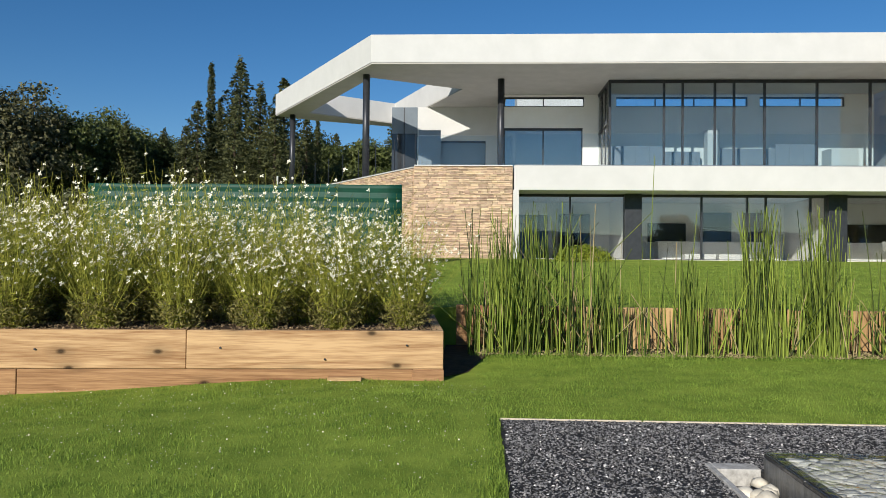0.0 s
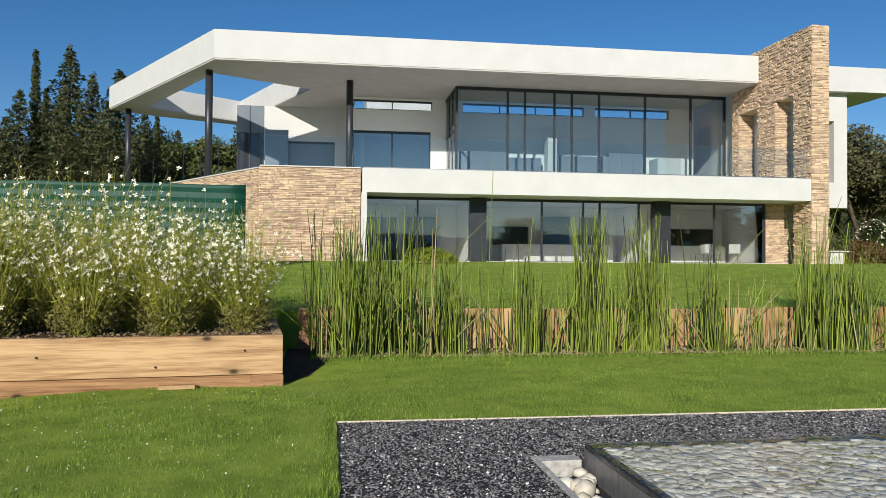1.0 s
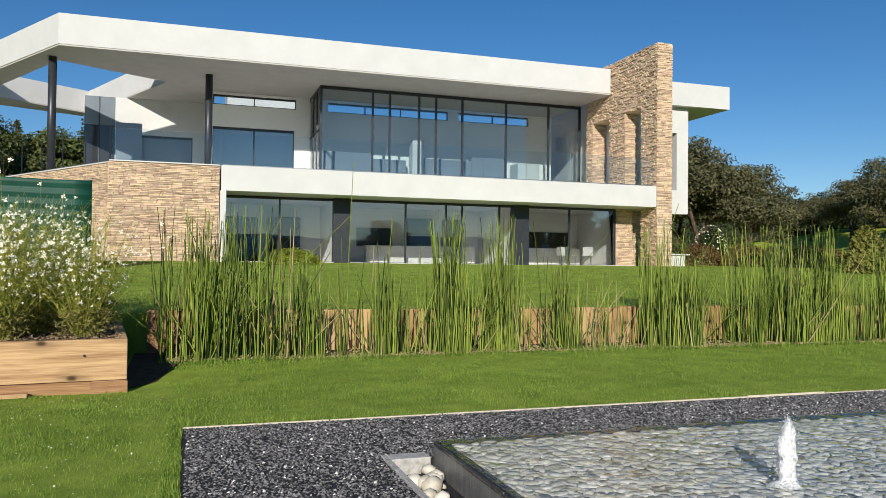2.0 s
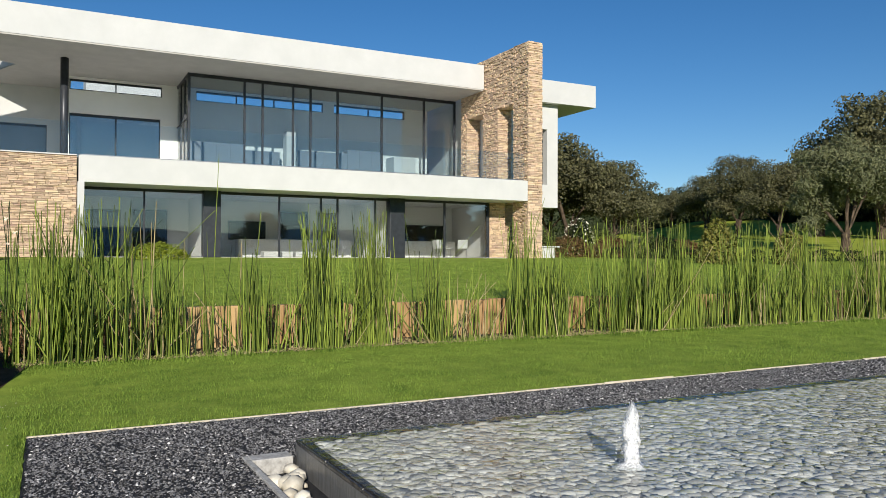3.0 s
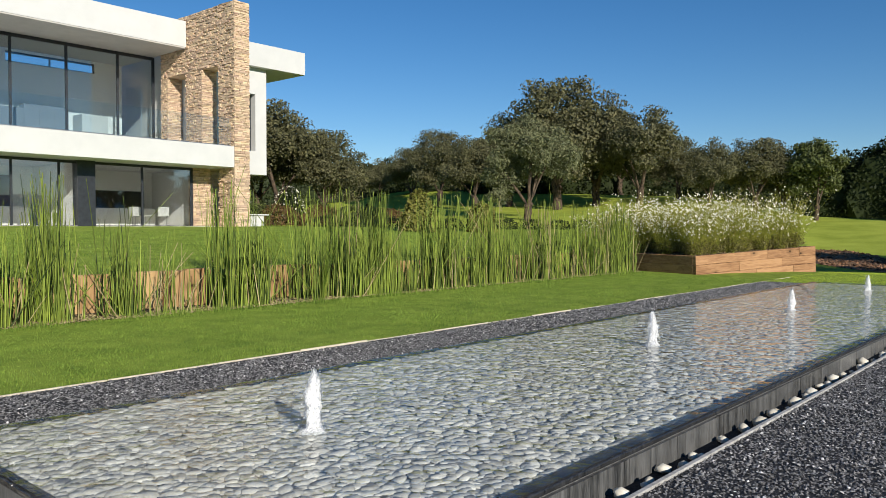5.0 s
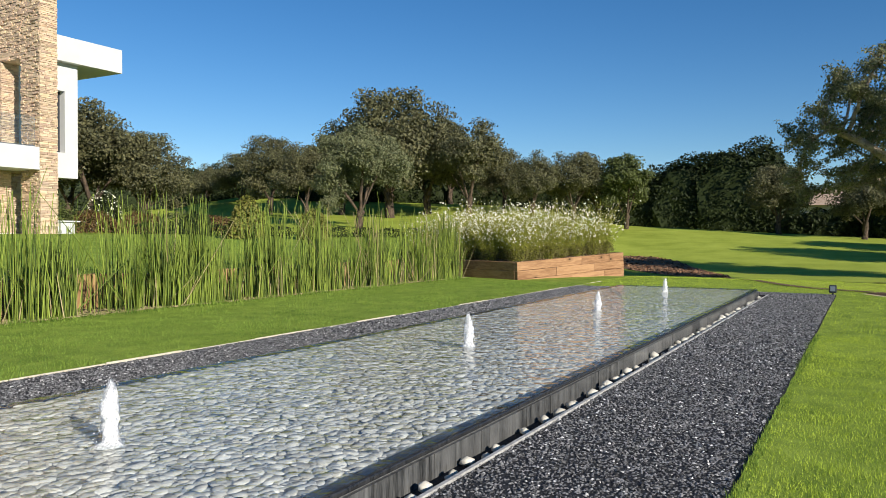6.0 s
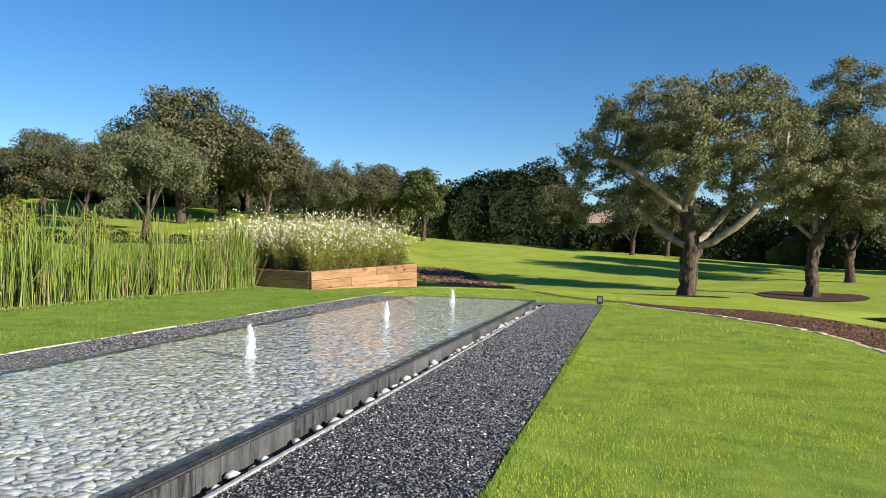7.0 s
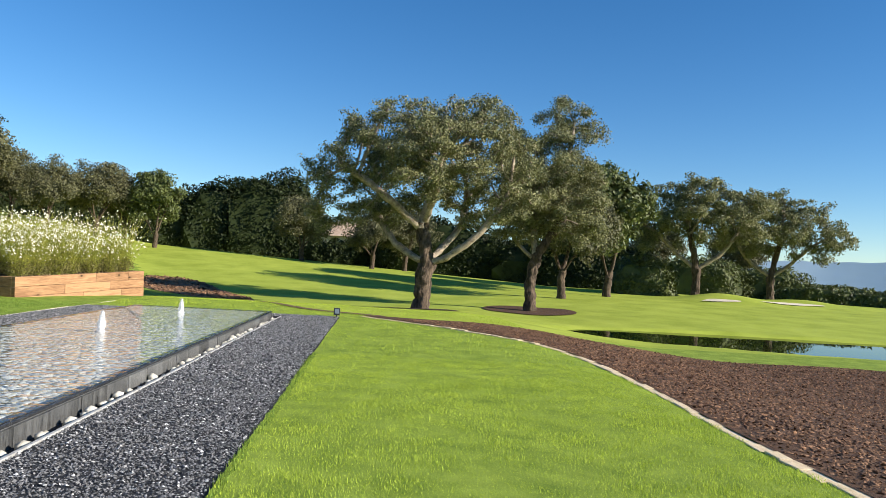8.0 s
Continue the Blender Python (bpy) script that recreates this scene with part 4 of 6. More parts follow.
for j in range(nz + 1):
    zz = 0.02 + 2.16 * j / nz
    yy = 0.022 * math.sin(zz * 2 * math.pi / 0.27) ** 3
    rowv.append([b.verts.new((-ln * q / 20, yy + 0.012 * math.sin(q * 1.7), zz - 0.012 * math.sin(q * 0.9))) for q in range(21)])
for j in range(nz):
    for q in range(20):
        b.faces.new((rowv[j][q], rowv[j][q + 1], rowv[j + 1][q + 1], rowv[j + 1][q]))
sheet = part("sheet", b, GREENMESH, fence, shade=True)
so = sheet.modifiers.new("thickness", "SOLIDIFY")
so.thickness = 0.012
for q in range(6):
    part("post", cyl(bmesh.new(), -0.05 - q * 1.75, 0.06, -0.25, 2.42 if q == 2 else 2.2, 0.025, n=10), STEEL if q != 2 else RENDER, fence)

# ---- plants: shared builders ----
def unit(v):
    return v / np.maximum(np.linalg.norm(v, axis=-1, keepdims=True), 1e-9)


def tubes(paths, radii, sides):
    """Tapered tubes along polylines of equal point counts. paths (n, k, 3), radii (n, k)."""
    p, r = np.asarray(paths, float), np.asarray(radii, float)
    n, k = p.shape[:2]
    t = unit(np.gradient(p, axis=1))
    ref = np.where(np.abs(t[..., 2:3]) > 0.9, np.array([1.0, 0, 0]), np.array([0, 0, 1.0]))
    u = unit(np.cross(t, ref))
    w = np.cross(t, u)
    a = np.arange(sides) * 2 * np.pi / sides
    ring = p[:, :, None] + r[:, :, None, None] * (np.cos(a)[None, None, :, None] * u[:, :, None] + np.sin(a)[None, None, :, None] * w[:, :, None])
    v = ring.reshape(-1, 3)
    base = (np.arange(n)[:, None, None] * k + np.arange(k - 1)[None, :, None]) * sides
    s, s2 = np.arange(sides), (np.arange(sides) + 1) % sides
    f = np.stack([base + s, base + s2, base + sides + s2, base + sides + s], -1).reshape(-1, 4)
    return v, f


def leaves(c, size, rng, aspect=0.5, up=0.35, out=None):
    """A small folded-looking quad at each centre."""
    m = len(c)
    nrm = rng.normal(0, 1, (m, 3)) + np.array([0, 0, up])
    if out is not None:
        nrm = nrm + out
    nrm = unit(nrm)
    a = unit(np.cross(nrm, rng.normal(0, 1, (m, 3))))
    b = np.cross(nrm, a)
    s = (size * rng.uniform(0.6, 1.3, (m, 1)))
    v = np.stack([c - a * s * 0.5, c + b * s * aspect * 0.5 + nrm * s * 0.08, c + a * s * 0.5, c - b * s * aspect * 0.5 + nrm * s * 0.08], 1)
    return v.reshape(-1, 3), np.arange(m * 4).reshape(-1, 4)


def grow_tree(rng, stems, lobes, count, step, kill, rounds=70):
    """Branches that reach for points strewn through the crown's lobes. stems are
    lines of (x, y, z): the trunk first, then main boughs that leave what stands.
    Gives the nodes and the parent of each."""
    nodes, up = [np.zeros(3)], [-1]
    for line in stems:
        line = np.array(line, float)
        have = np.array(nodes)
        at_node = int(np.argmin(np.linalg.norm(have - line[0], axis=1)))
        cur = nodes[at_node]
        for goal in line:
            gap = goal - cur
            m = max(1, int(round(np.linalg.norm(gap) / step)))
            if np.linalg.norm(gap) < step * 0.4:
                continue
            for q in range(1, m + 1):
                p = cur + gap * q / m + rng.normal(0, step * 0.09, 3)
                nodes.append(p), up.append(at_node)
                at_node = len(nodes) - 1
            cur = nodes[-1]
    lob = np.array([(*q[:6], q[6] if len(q) > 6 else 1.0) for q in lobes], float)
    vol = lob[:, 3:].prod(1)
    pick = rng.choice(len(lob), count, p=vol / vol.sum())
    aim = lob[pick, :3] + unit(rng.normal(0, 1, (count, 3))) * (rng.uniform(0, 1, (count, 1)) ** 0.42) * lob[pick, 3:6]
    P = np.array(nodes)
    dist = np.linalg.norm(aim[:, None] - P[None], axis=2)
    near, far = dist.argmin(1), dist.min(1)
    for _ in range(rounds):
        if not len(aim):
            break
        pull = np.zeros_like(P)
        np.add.at(pull, near, unit(aim - P[near]))
        who = np.unique(near)
        fresh = P[who] + step * unit(unit(pull[who]) + rng.normal(0, 0.3, (len(who), 3)) + np.array([0, 0, 0.04]))
        base = len(P)
        P = np.concatenate([P, fresh])
        up += list(who)
        dn = np.linalg.norm(aim[:, None] - fresh[None], axis=2)
        j = dn.argmin(1)
        better = dn.min(1) < far
        near, far = np.where(better, base + j, near), np.minimum(far, dn.min(1))
        live = far > kill
        aim, near, far = aim[live], near[live], far[live]
    return P, np.array(up)


def tree_meshes(seed, stems, lobes, trunk_r, count, leaf, sigma, leafmat, points=420, step=0.28, kill=0.45, aspect=0.5, flat=0.7, twig=0.011, fine=True, low=0.0, bough=None):
    """The trunk with its boughs, and the crown, as two meshes at full size."""
    rng = np.random.default_rng(seed)
    P, up = grow_tree(rng, stems, lobes, points, step, kill)
    n = len(P)
    kids = [[] for _ in range(n)]
    for c in range(1, n):
        kids[up[c]].append(c)
    tips = np.zeros(n)
    for c in range(n - 1, -1, -1):
        tips[c] = max(tips[c], 1)
        if c:
            tips[up[c]] += tips[c]
    e = math.log(tips[0]) / math.log(trunk_r / twig)
    rad = twig * tips ** (1 / e)
    S = P.copy()
    for c in range(1, n):
        if kids[c]:
            b = max(kids[c], key=lambda k: tips[k])
            S[c] = 0.5 * P[c] + 0.25 * (P[up[c]] + P[b])
    chains, todo = [], [(0, 0)]
    while todo:
        root, c = todo.pop()
        line = [root] if root != c else []
        while True:
            line.append(c)
            if not kids[c]:
                break
            b = max(kids[c], key=lambda k: tips[k])
            todo += [(c, k) for k in kids[c] if k != b]
            c = b
        if len(line) > 1:
            chains.append(line)
    cutoff = 0.0 if fine else trunk_r * 0.13
    v, f, off = [], [], 0
    tv, tf = None, None
    for j, line in enumerate(chains):
        pts, rr = S[line], rad[line].copy()
        if j:
            rr[0] = min(rr[0], rr[1] * 1.25)
            if rr[1] < cutoff:
                continue
        if j == 0:
            # the trunk, up to where it forks, in close rings
            m = next((q for q in range(2, len(line)) if rad[line[q]] < 0.62 * rad[line[0]]), len(line) - 1)
            t = np.linspace(0, m, m * 5 + 1)
            tp = np.stack([np.interp(t, np.arange(m + 1), pts[:m + 1, k]) for k in range(3)], -1)
            tr = np.interp(t, np.arange(m + 1), np.maximum(rr[:m + 1], rr[0] * 0.78)) * (1 + 0.14 * np.exp(-tp[:, 2] / 0.2))
            sides = 26 if fine else 10
            tp[0, 2] -= 0.12
            tv, tf = tubes(tp[None], tr[None], sides)
            rim = np.repeat(tp, sides, 0)
            away = tv - rim
            rough = np.array([abs(noise.noise(Vector((q[0] * 7, q[1] * 7, q[2] * 2.4 + seed)))) for q in tv])
            lump = np.array([noise.noise(Vector((q[0] * 2, q[1] * 2, q[2] * 1.4 + seed))) for q in tv])
            tv = rim + away * (0.82 + 0.6 * rough + 0.16 * lump)[:, None]
            pts, rr = pts[m - 1:], rr[m - 1:]
            if len(pts) < 2:
                continue
        sides = 10 if rr[0] > 0.1 else 6 if rr[0] > 0.035 else 3
        a, b = tubes(pts[None], rr[None], sides)
        if sides > 3 and fine:
            a = a + np.array([noise.noise(Vector(q) * 5.0) for q in a])[:, None] * unit(a - np.repeat(pts, sides, 0)) * np.repeat(rr, sides)[:, None] * 0.3
        v.append(a), f.append(b + off)
        off += len(a)
    trunk = np_mesh("trunk", np.concatenate([tv, *v]), np.concatenate([tf] + [q + len(tv) for q in f]), BARK, True)
    trunk.materials.append(bough or BARK)
    trunk.polygons.foreach_set("material_index", (np.arange(len(trunk.polygons)) >= len(tf)).astype(np.int32))
    hub = S[(tips <= 4) & (S[:, 2] > low)]
    size_of = rng.uniform(0.5, 1.25, len(hub)) * sigma
    weight = size_of ** 2 * rng.uniform(0.3, 1.2, len(hub))
    pick = rng.choice(len(hub), count, p=weight / weight.sum())
    ray = unit(rng.normal(0, 1, (count, 3)) + np.array([0, 0, 0.25]))
    c = hub[pick] + ray * (size_of[pick] * rng.uniform(0.05, 1, count) ** 0.5)[:, None] * np.array([1.15, 1.15, flat])
    a, b = leaves(c, leaf, rng, aspect, 0.3, ray * 1.2 + unit(c - c.mean(0)) * 0.4)
    return trunk, np_mesh("crown", a, b, leafmat)


def oak_form(seed, tall, wide, clear=1.6, lobes=7):
    """Stems and lobes of a round-headed oak, uneven to every side."""
    rng = np.random.default_rng(seed)
    mid = (clear + tall) / 2 + 0.25
    stems, lob = [[(0, 0, 0.7), (rng.normal(0, 0.12), rng.normal(0, 0.12), clear)]], [(0, 0, mid + 0.12 * tall, wide * 0.3, wide * 0.3, (tall - clear) * 0.38)]
    turn = rng.uniform(0, 6.28)
    for j in range(lobes):
        a = turn + j * 6.283 / lobes + rng.normal(0, 0.2)
        out = wide * rng.uniform(0.2, 0.33)
        z = clear + (tall - clear) * rng.uniform(0.28, 0.68)
        x, y = out * math.cos(a), out * math.sin(a)
        lob.append((x, y, z, wide * rng.uniform(0.14, 0.22), wide * rng.uniform(0.14, 0.22), (tall - clear) * rng.uniform(0.16, 0.3)))
        if j % 2 == 0:
            stems.append([(0, 0, clear), (x * 0.35, y * 0.35, clear + (z - clear) * 0.5), (x * 0.75, y * 0.75, z)])
    return stems, lob


def tree(name, meshes, x, y, s=1.0, turn=0.0, label="", group="", wide=1.0, z=None):
    th = empty(name, (x, y, float(height(x, y)) - 0.05 if z is None else z), label=label, category="tree", group=group)
    th.rotation_euler = (0, 0, radians(turn))
    th.scale = (s * wide, s * wide, s)
    for nm, me in zip(("trunk", "crown"), meshes):
        part(nm, me, None, th)
    return th


def cone_tree(seed, h, r, layers, per, leaf, leafmat, droop=0.3, power=0.9, narrow=False):
    """A conifer: tiers of drooping boughs, each a flat spray of needles."""
    rng = np.random.default_rng(seed)
    v, f = tubes(np.array([[(0, 0, h * q) for q in np.linspace(0, 0.98, 6)]]), np.array([np.linspace(r * 0.05 + 0.06, 0.02, 6)]), 8)
    trunk = np_mesh("trunk", v, f, BARK, True)
    c = []
    for i in range(layers):
        q = (i + rng.uniform(0.2, 0.6)) / layers
        z = h * (0.04 + 0.96 * q)
        rr = r * (1 - q) ** power * (1 if q > 0.1 else 0.8) * rng.uniform(0.78, 1.1)
        turn = rng.uniform(0, 6.283)
        m = 6 if narrow else int(6 + 5 * (1 - q))
        for b in range(m):
            a = turn + b * 6.283 / m + rng.normal(0, 0.2)
            ln = rr * rng.uniform(0.55, 1.15) + 0.1
            n = max(4, int(per * (0.12 + ln / r)))
            t = rng.uniform(0.02, 1, n) ** 0.65
            wide = rng.normal(0, 0.2, n) * ln * (1 - 0.6 * t) + rng.normal(0, 0.05, n)
            lift = (0.9 * ln * t ** 1.4 if narrow else -droop * ln * t + 0.2 * ln * t ** 3) + rng.normal(0, 0.12, n) + 0.12 * rng.normal() - np.abs(wide) * 0.25
            c.append(np.stack([np.cos(a) * ln * t - np.sin(a) * wide, np.sin(a) * ln * t + np.cos(a) * wide, z + lift], -1))
    c = np.concatenate(c)
    a, b = leaves(c, leaf, rng, 0.5, 0.9, unit(c * np.array([1, 1, 0])) * 0.5)
    return trunk, np_mesh("crown", a, b, leafmat)


def shrub(name, x, y, rx, ry, h, count, leaf, mat, label, seed, z=None, category="shrub", group="", turn=0.0, boxy=0.0, flowers=0, core=False):
    """A mounded or clipped shrub: short stems inside, a shell of leaves with uneven outline."""
    rng = np.random.default_rng(seed)
    th = empty(name, (x, y, float(height(x, y)) if z is None else z), label=label, category=category, group=group)
    th.rotation_euler = (0, 0, radians(turn))
    d = unit(rng.normal(0, 1, (count, 3)))
    d[:, 2] = np.abs(d[:, 2])
    if boxy:
        d = d / np.max(np.abs(d), axis=1, keepdims=True) ** boxy
    lump = np.array([noise.noise(Vector((q[0] * 2.2 * max(rx, 1) / max(h, 0.3), q[1] * 2.2 * max(ry, 1) / max(h, 0.3), q[2] * 2.2 + seed))) for q in d])
    rad = (0.92 + 0.22 * lump) * rng.uniform(0.6, 1.03, count) ** 0.4
    c = d * rad[:, None] * np.array([rx, ry, h])
    a, b = leaves(c, leaf, rng, 0.55, 0.4, d * 1.2)
    part("foliage", np_mesh("foliage", a, b, mat), None, th)
    k = 1
    base = np.stack([rng.uniform(-rx, rx, k) * 0.6, rng.uniform(-ry, ry, k) * 0.6, np.full(k, -0.02)], -1)
    tip = base * 1.25 + np.stack([np.zeros(k), np.zeros(k), h * rng.uniform(0.5, 0.75, k)], -1)
    pp = np.stack([base, (base + tip) / 2, tip], 1)
    v, f = tubes(pp, np.tile([0.03, 0.022, 0.012], (k, 1)) * max(0.4, min(h, 2)), 5)
    part("woody_base", np_mesh("woody_base", v, f, BARK, True), None, th)
    if core:
        q = bmesh.new()
        bmesh.ops.create_icosphere(q, subdivisions=3, radius=1)
        for v in q.verts:
            e = Vector(v.co)
            if boxy:
                e = e / max(abs(e.x), abs(e.y), abs(e.z)) ** boxy
            e = e * (0.8 + 0.15 * noise.noise(e * 3 + Vector((seed, 0, 0))))
            v.co = Vector((e.x * rx, e.y * ry, max(-0.1, e.z * h)))
        part("inner_growth", q, mat, th)
    if flowers:
        a, b = leaves(d[:flowers] * 1.03 * np.array([rx, ry, h]), leaf * 0.7, rng, 1.0, 0.5, d[:flowers] * 2)
        part("blossom", np_mesh("blossom", a, b, PETAL), None, th)
    return th


# ---- the two beds of white gaura ----
def gaura(seed, tall):
    """One plant: arching stems, narrow leaves, four-petalled flowers."""
    rng = np.random.default_rng(seed)
    n, k = 90, 7
    az, tilt = rng.uniform(0, 6.283, n), np.abs(rng.normal(0.27, 0.2, n))
    ln = tall * rng.uniform(0.42, 1.0, n) ** 0.8 * rng.uniform(0.85, 1.18, n)
    t = np.linspace(0, 1, k)
    r = ln[:, None] * np.sin(tilt)[:, None] * (t[None] ** 1.25)
    z = ln[:, None] * np.cos(tilt * 0.8)[:, None] * t[None]
    wob = rng.normal(0, 0.012, (n, k)).cumsum(1)
    p = np.stack([np.cos(az)[:, None] * (r + 0.08) + wob, np.sin(az)[:, None] * (r + 0.08) + wob[::-1], z], -1)
    v, f = tubes(p, np.tile(np.linspace(0.0046, 0.0017, k), (n, 1)), 3)
    stems = np_mesh("stalk_growth", v, f, STEM, True)
    # narrow leaves, thick low down
    m = 1500
    s, q = rng.integers(0, n, m), rng.uniform(0.02, 1, m) ** 1.5 * 0.9
    i = np.minimum((q * (k - 1)).astype(int), k - 2)
    fr = (q * (k - 1) - i)[:, None]
    c = p[s, i] * (1 - fr) + p[s, i + 1] * fr + rng.normal(0, 0.03, (m, 3))
    a, b = leaves(c, 0.075, rng, 0.2, 0.0)
    foliage = np_mesh("foliage", a, b, STEM)
    m = 1050
    d = unit(rng.normal(0, 1, (m, 3)))
    c = d * np.array([0.36, 0.36, 0.3]) * rng.uniform(0.4, 1, (m, 1)) + np.array([0, 0, 0.22])
    a, b = leaves(c, 0.06, rng, 0.35, 0.3)
    lower = np_mesh("base_foliage", a, b, LOWLEAF)
    # flowers
    m = 145
    s, q = rng.integers(0, n, m), 1 - np.abs(rng.normal(0, 0.27, m))
    q = np.clip(q, 0.3, 1.0)
    i = np.minimum((q * (k - 1)).astype(int), k - 2)
    fr = (q * (k - 1) - i)[:, None]
    c = p[s, i] * (1 - fr) + p[s, i + 1] * fr + rng.normal(0, 0.025, (m, 3))
    nrm = unit(np.stack([np.cos(az[s]), np.sin(az[s]), np.full(m, 0.3)], -1) * 0.4 + np.array(SUN) * 1.3 + rng.normal(0, 0.45, (m, 3)))
    u = unit(np.cross(nrm, rng.normal(0, 1, (m, 3))))
    w = np.cross(nrm, u)
    size = rng.uniform(0.015, 0.033, (m, 1))
    vs = []
    for e in (0.5, 1.35, 2.0, 2.75):
        a = math.pi * e
        d1 = u * math.cos(a) + w * math.sin(a)
        d2 = -u * math.sin(a) + w * math.cos(a)
        vs.append(np.stack([c, c + d1 * size * 0.65 + d2 * size * 0.38 + nrm * 0.004, c + d1 * size * 1.15 + nrm * 0.006, c + d1 * size * 0.65 - d2 * size * 0.38 + nrm * 0.004], 1))
    v = np.concatenate(vs).reshape(-1, 3)
    bloom = np_mesh("blossom", v, np.arange(len(v)).reshape(-1, 4), PETAL)
    return stems, foliage, lower, bloom


GAURA = [gaura(60 + s, 1.62 + 0.1 * (s % 3)) for s in range(9)]


def plant_gaura(x, y, z, s, turn, j, group):
    th = empty("gaura_plant", (x, y, z), label="airy gaura with white butterfly flowers on thin stems", category="flower", group=group)
    th.rotation_euler, th.scale = (0, 0, 0.12 * (turn - 3.14)), (s * 1.1, s * 1.1, s)
    for nm, me in zip(("stalk_growth", "foliage", "base_foliage", "blossom"), GAURA[(j * 5 + int(turn * 3)) % 9]):
        part(nm, me, None, th)


prg = random.Random(5)
M = Matrix.Translation((*L_ORG, 0)) @ Matrix.Rotation(LA, 4, "Z")
for r, depth in enumerate((0.42, 1.0, 1.6, 2.2)):
    u = LEN - 0.45 - (r % 2) * 0.42
    j = r
    while u > 0.3:
        q = M @ Vector((u + prg.uniform(-0.1, 0.1), depth + prg.uniform(-0.08, 0.08), 0.43))
        fall = 0.74 + 0.26 * min(1, (LEN - u) / 2.4)
        plant_gaura(q.x, q.y, q.z, prg.uniform(0.88, 1.02) * (1.0 + 0.07 * r) * fall, prg.uniform(0, 6.28), j, "flowers in the pine planter")
        u -= prg.uniform(0.75, 0.95)
        j += 1
M = Matrix.Translation((21.3, 9.15, 0)) @ Matrix.Rotation(RA, 4, "Z") @ Matrix.Rotation(-RTILT, 4, "Y")
for r, depth in enumerate((0.4, 0.95, 1.5, 2.1, 2.7, 3.3, 3.9, 4.5, 5.1)):
    u, j = 0.42 + 0.3 * (r % 2), r
    while u < 4.8:
        q = M @ Vector((u, depth + prg.uniform(-0.08, 0.08), 0.48))
        plant_gaura(q.x, q.y, q.z, prg.uniform(0.86, 1.02), prg.uniform(0, 6.28), j, "flowers in the sleeper planter")
        u += prg.uniform(0.58, 0.78)
        j += 1

# ---- the row of horsetail reeds ----
def reeds(count, x0, x1, y0, y1, seed, mat, loose=0.07, mean=0.95):
    rng = np.random.default_rng(seed)
    cx = rng.uniform(x0, x1, 44)
    w = rng.uniform(0, 1, count)
    x = np.where(w < 0.88, rng.choice(cx, count) + rng.normal(0, 0.12, count), rng.uniform(x0, x1, count))
    x = np.clip(x, x0, x1)
    y = rng.uniform(y0, y1, count)
    h = np.clip(rng.normal(mean, 0.26, count), 0.3, 1.65)
    tallc = rng.choice(cx, 16)
    near = np.min(np.abs(x[:, None] - tallc[None]), 1) < 0.16
    h = np.where(near & (rng.uniform(0, 1, count) < 0.55), rng.uniform(1.4, 2.1, count), h)
    h = np.where(rng.uniform(0, 1, count) < 0.02, rng.uniform(1.5, 2.05, count), h)
    k = 8
    lean = rng.normal(0, 0.055, (count, 2)) + (rng.uniform(0, 1, (count, 1)) < loose) * rng.normal(0, 0.45, (count, 2))
    t = np.linspace(0, 1, k)
    bend = rng.normal(0, 0.03, (count, 2))
    p = np.stack([x[:, None] + h[:, None] * (lean[:, :1] * t + bend[:, :1] * t ** 2), y[:, None] + h[:, None] * (lean[:, 1:] * 0.6 * t + bend[:, 1:] * t ** 2), h[:, None] * t[None] - 0.02], -1)
    r0 = rng.uniform(0.0065, 0.0125, count)
    rad = r0[:, None] * np.linspace(1.0, 0.45, k)[None] * np.where(np.arange(k) % 2, 1.08, 0.94)[None]
    return np_mesh("horsetail_reeds", *tubes(p, rad, 4), mat, True)


reed = tagged(part("horsetail_reeds", reeds(3500, 0.4, 21.5, 10.95, 11.65, 4, REED), REED), "row of upright green horsetail reeds along the lawn", "reeds", kind="stuff")
tagged(part("horsetail_reeds", reeds(200, 0.2, 1.7, 10.85, 11.75, 17, REED, 0.1, 0.95), REED), "dense tall horsetail reeds beside the pine planter", "reeds", kind="stuff")
for sx, sh, bend in ((2.65, 2.75, 0.02), (7.6, 2.35, 0.2), (10.4, 2.2, -0.15), (13.6, 2.4, 0.16), (17.3, 2.45, -0.12)):
    t = np.linspace(0, 1, 9)
    stalk = part("reed_stalk", np_mesh("reed_stalk", *tubes(np.stack([bend * sh * t ** 2, 0.03 * np.sin(5 * t), sh * t], -1)[None], np.linspace(0.011, 0.004, 9)[None], 6), REED, True), None)
    stalk.matrix_basis = pose(sx, 11.2, float(height(sx, 11.2)) - 0.02)
    tagged(stalk, "single tall green stalk rising above the reeds", "reeds", "tall stalks above the reeds")
dry = surf("dry_reed", (0.22, 0.17, 0.075), (0.5, 0.42, 0.22), 2, 0.8, 0, 20, island=0.6)
dead = tagged(part("dry_reeds", reeds(260, 0.4, 21.5, 10.9, 11.65, 9, dry, 0.45, 0.6), dry), "straw-coloured dead stalks leaning among the reeds", "reeds", kind="stuff")
tagged(part("dry_reed_litter", chips("dry_reed_edge", 4200, (0.3, 21.5, 10.84, 11.2), 0.024, dry, lambda a, b: height(a, b) + 0.022, 0.3), dry), "dry straw along the edge of the reed bed", "litter", kind="stuff")
tagged(part("dry_reed_litter", chips("dry_reed_litter", 9000, (0.3, 21.5, 10.93, 11.7), 0.025, dry, lambda a, b: height(a, b) + 0.02, 0.25), dry), "dry straw-coloured reed stubble at the foot of the reeds", "litter", kind="stuff")
# fresh broad-bladed clumps among the reeds
rng = np.random.default_rng(12)


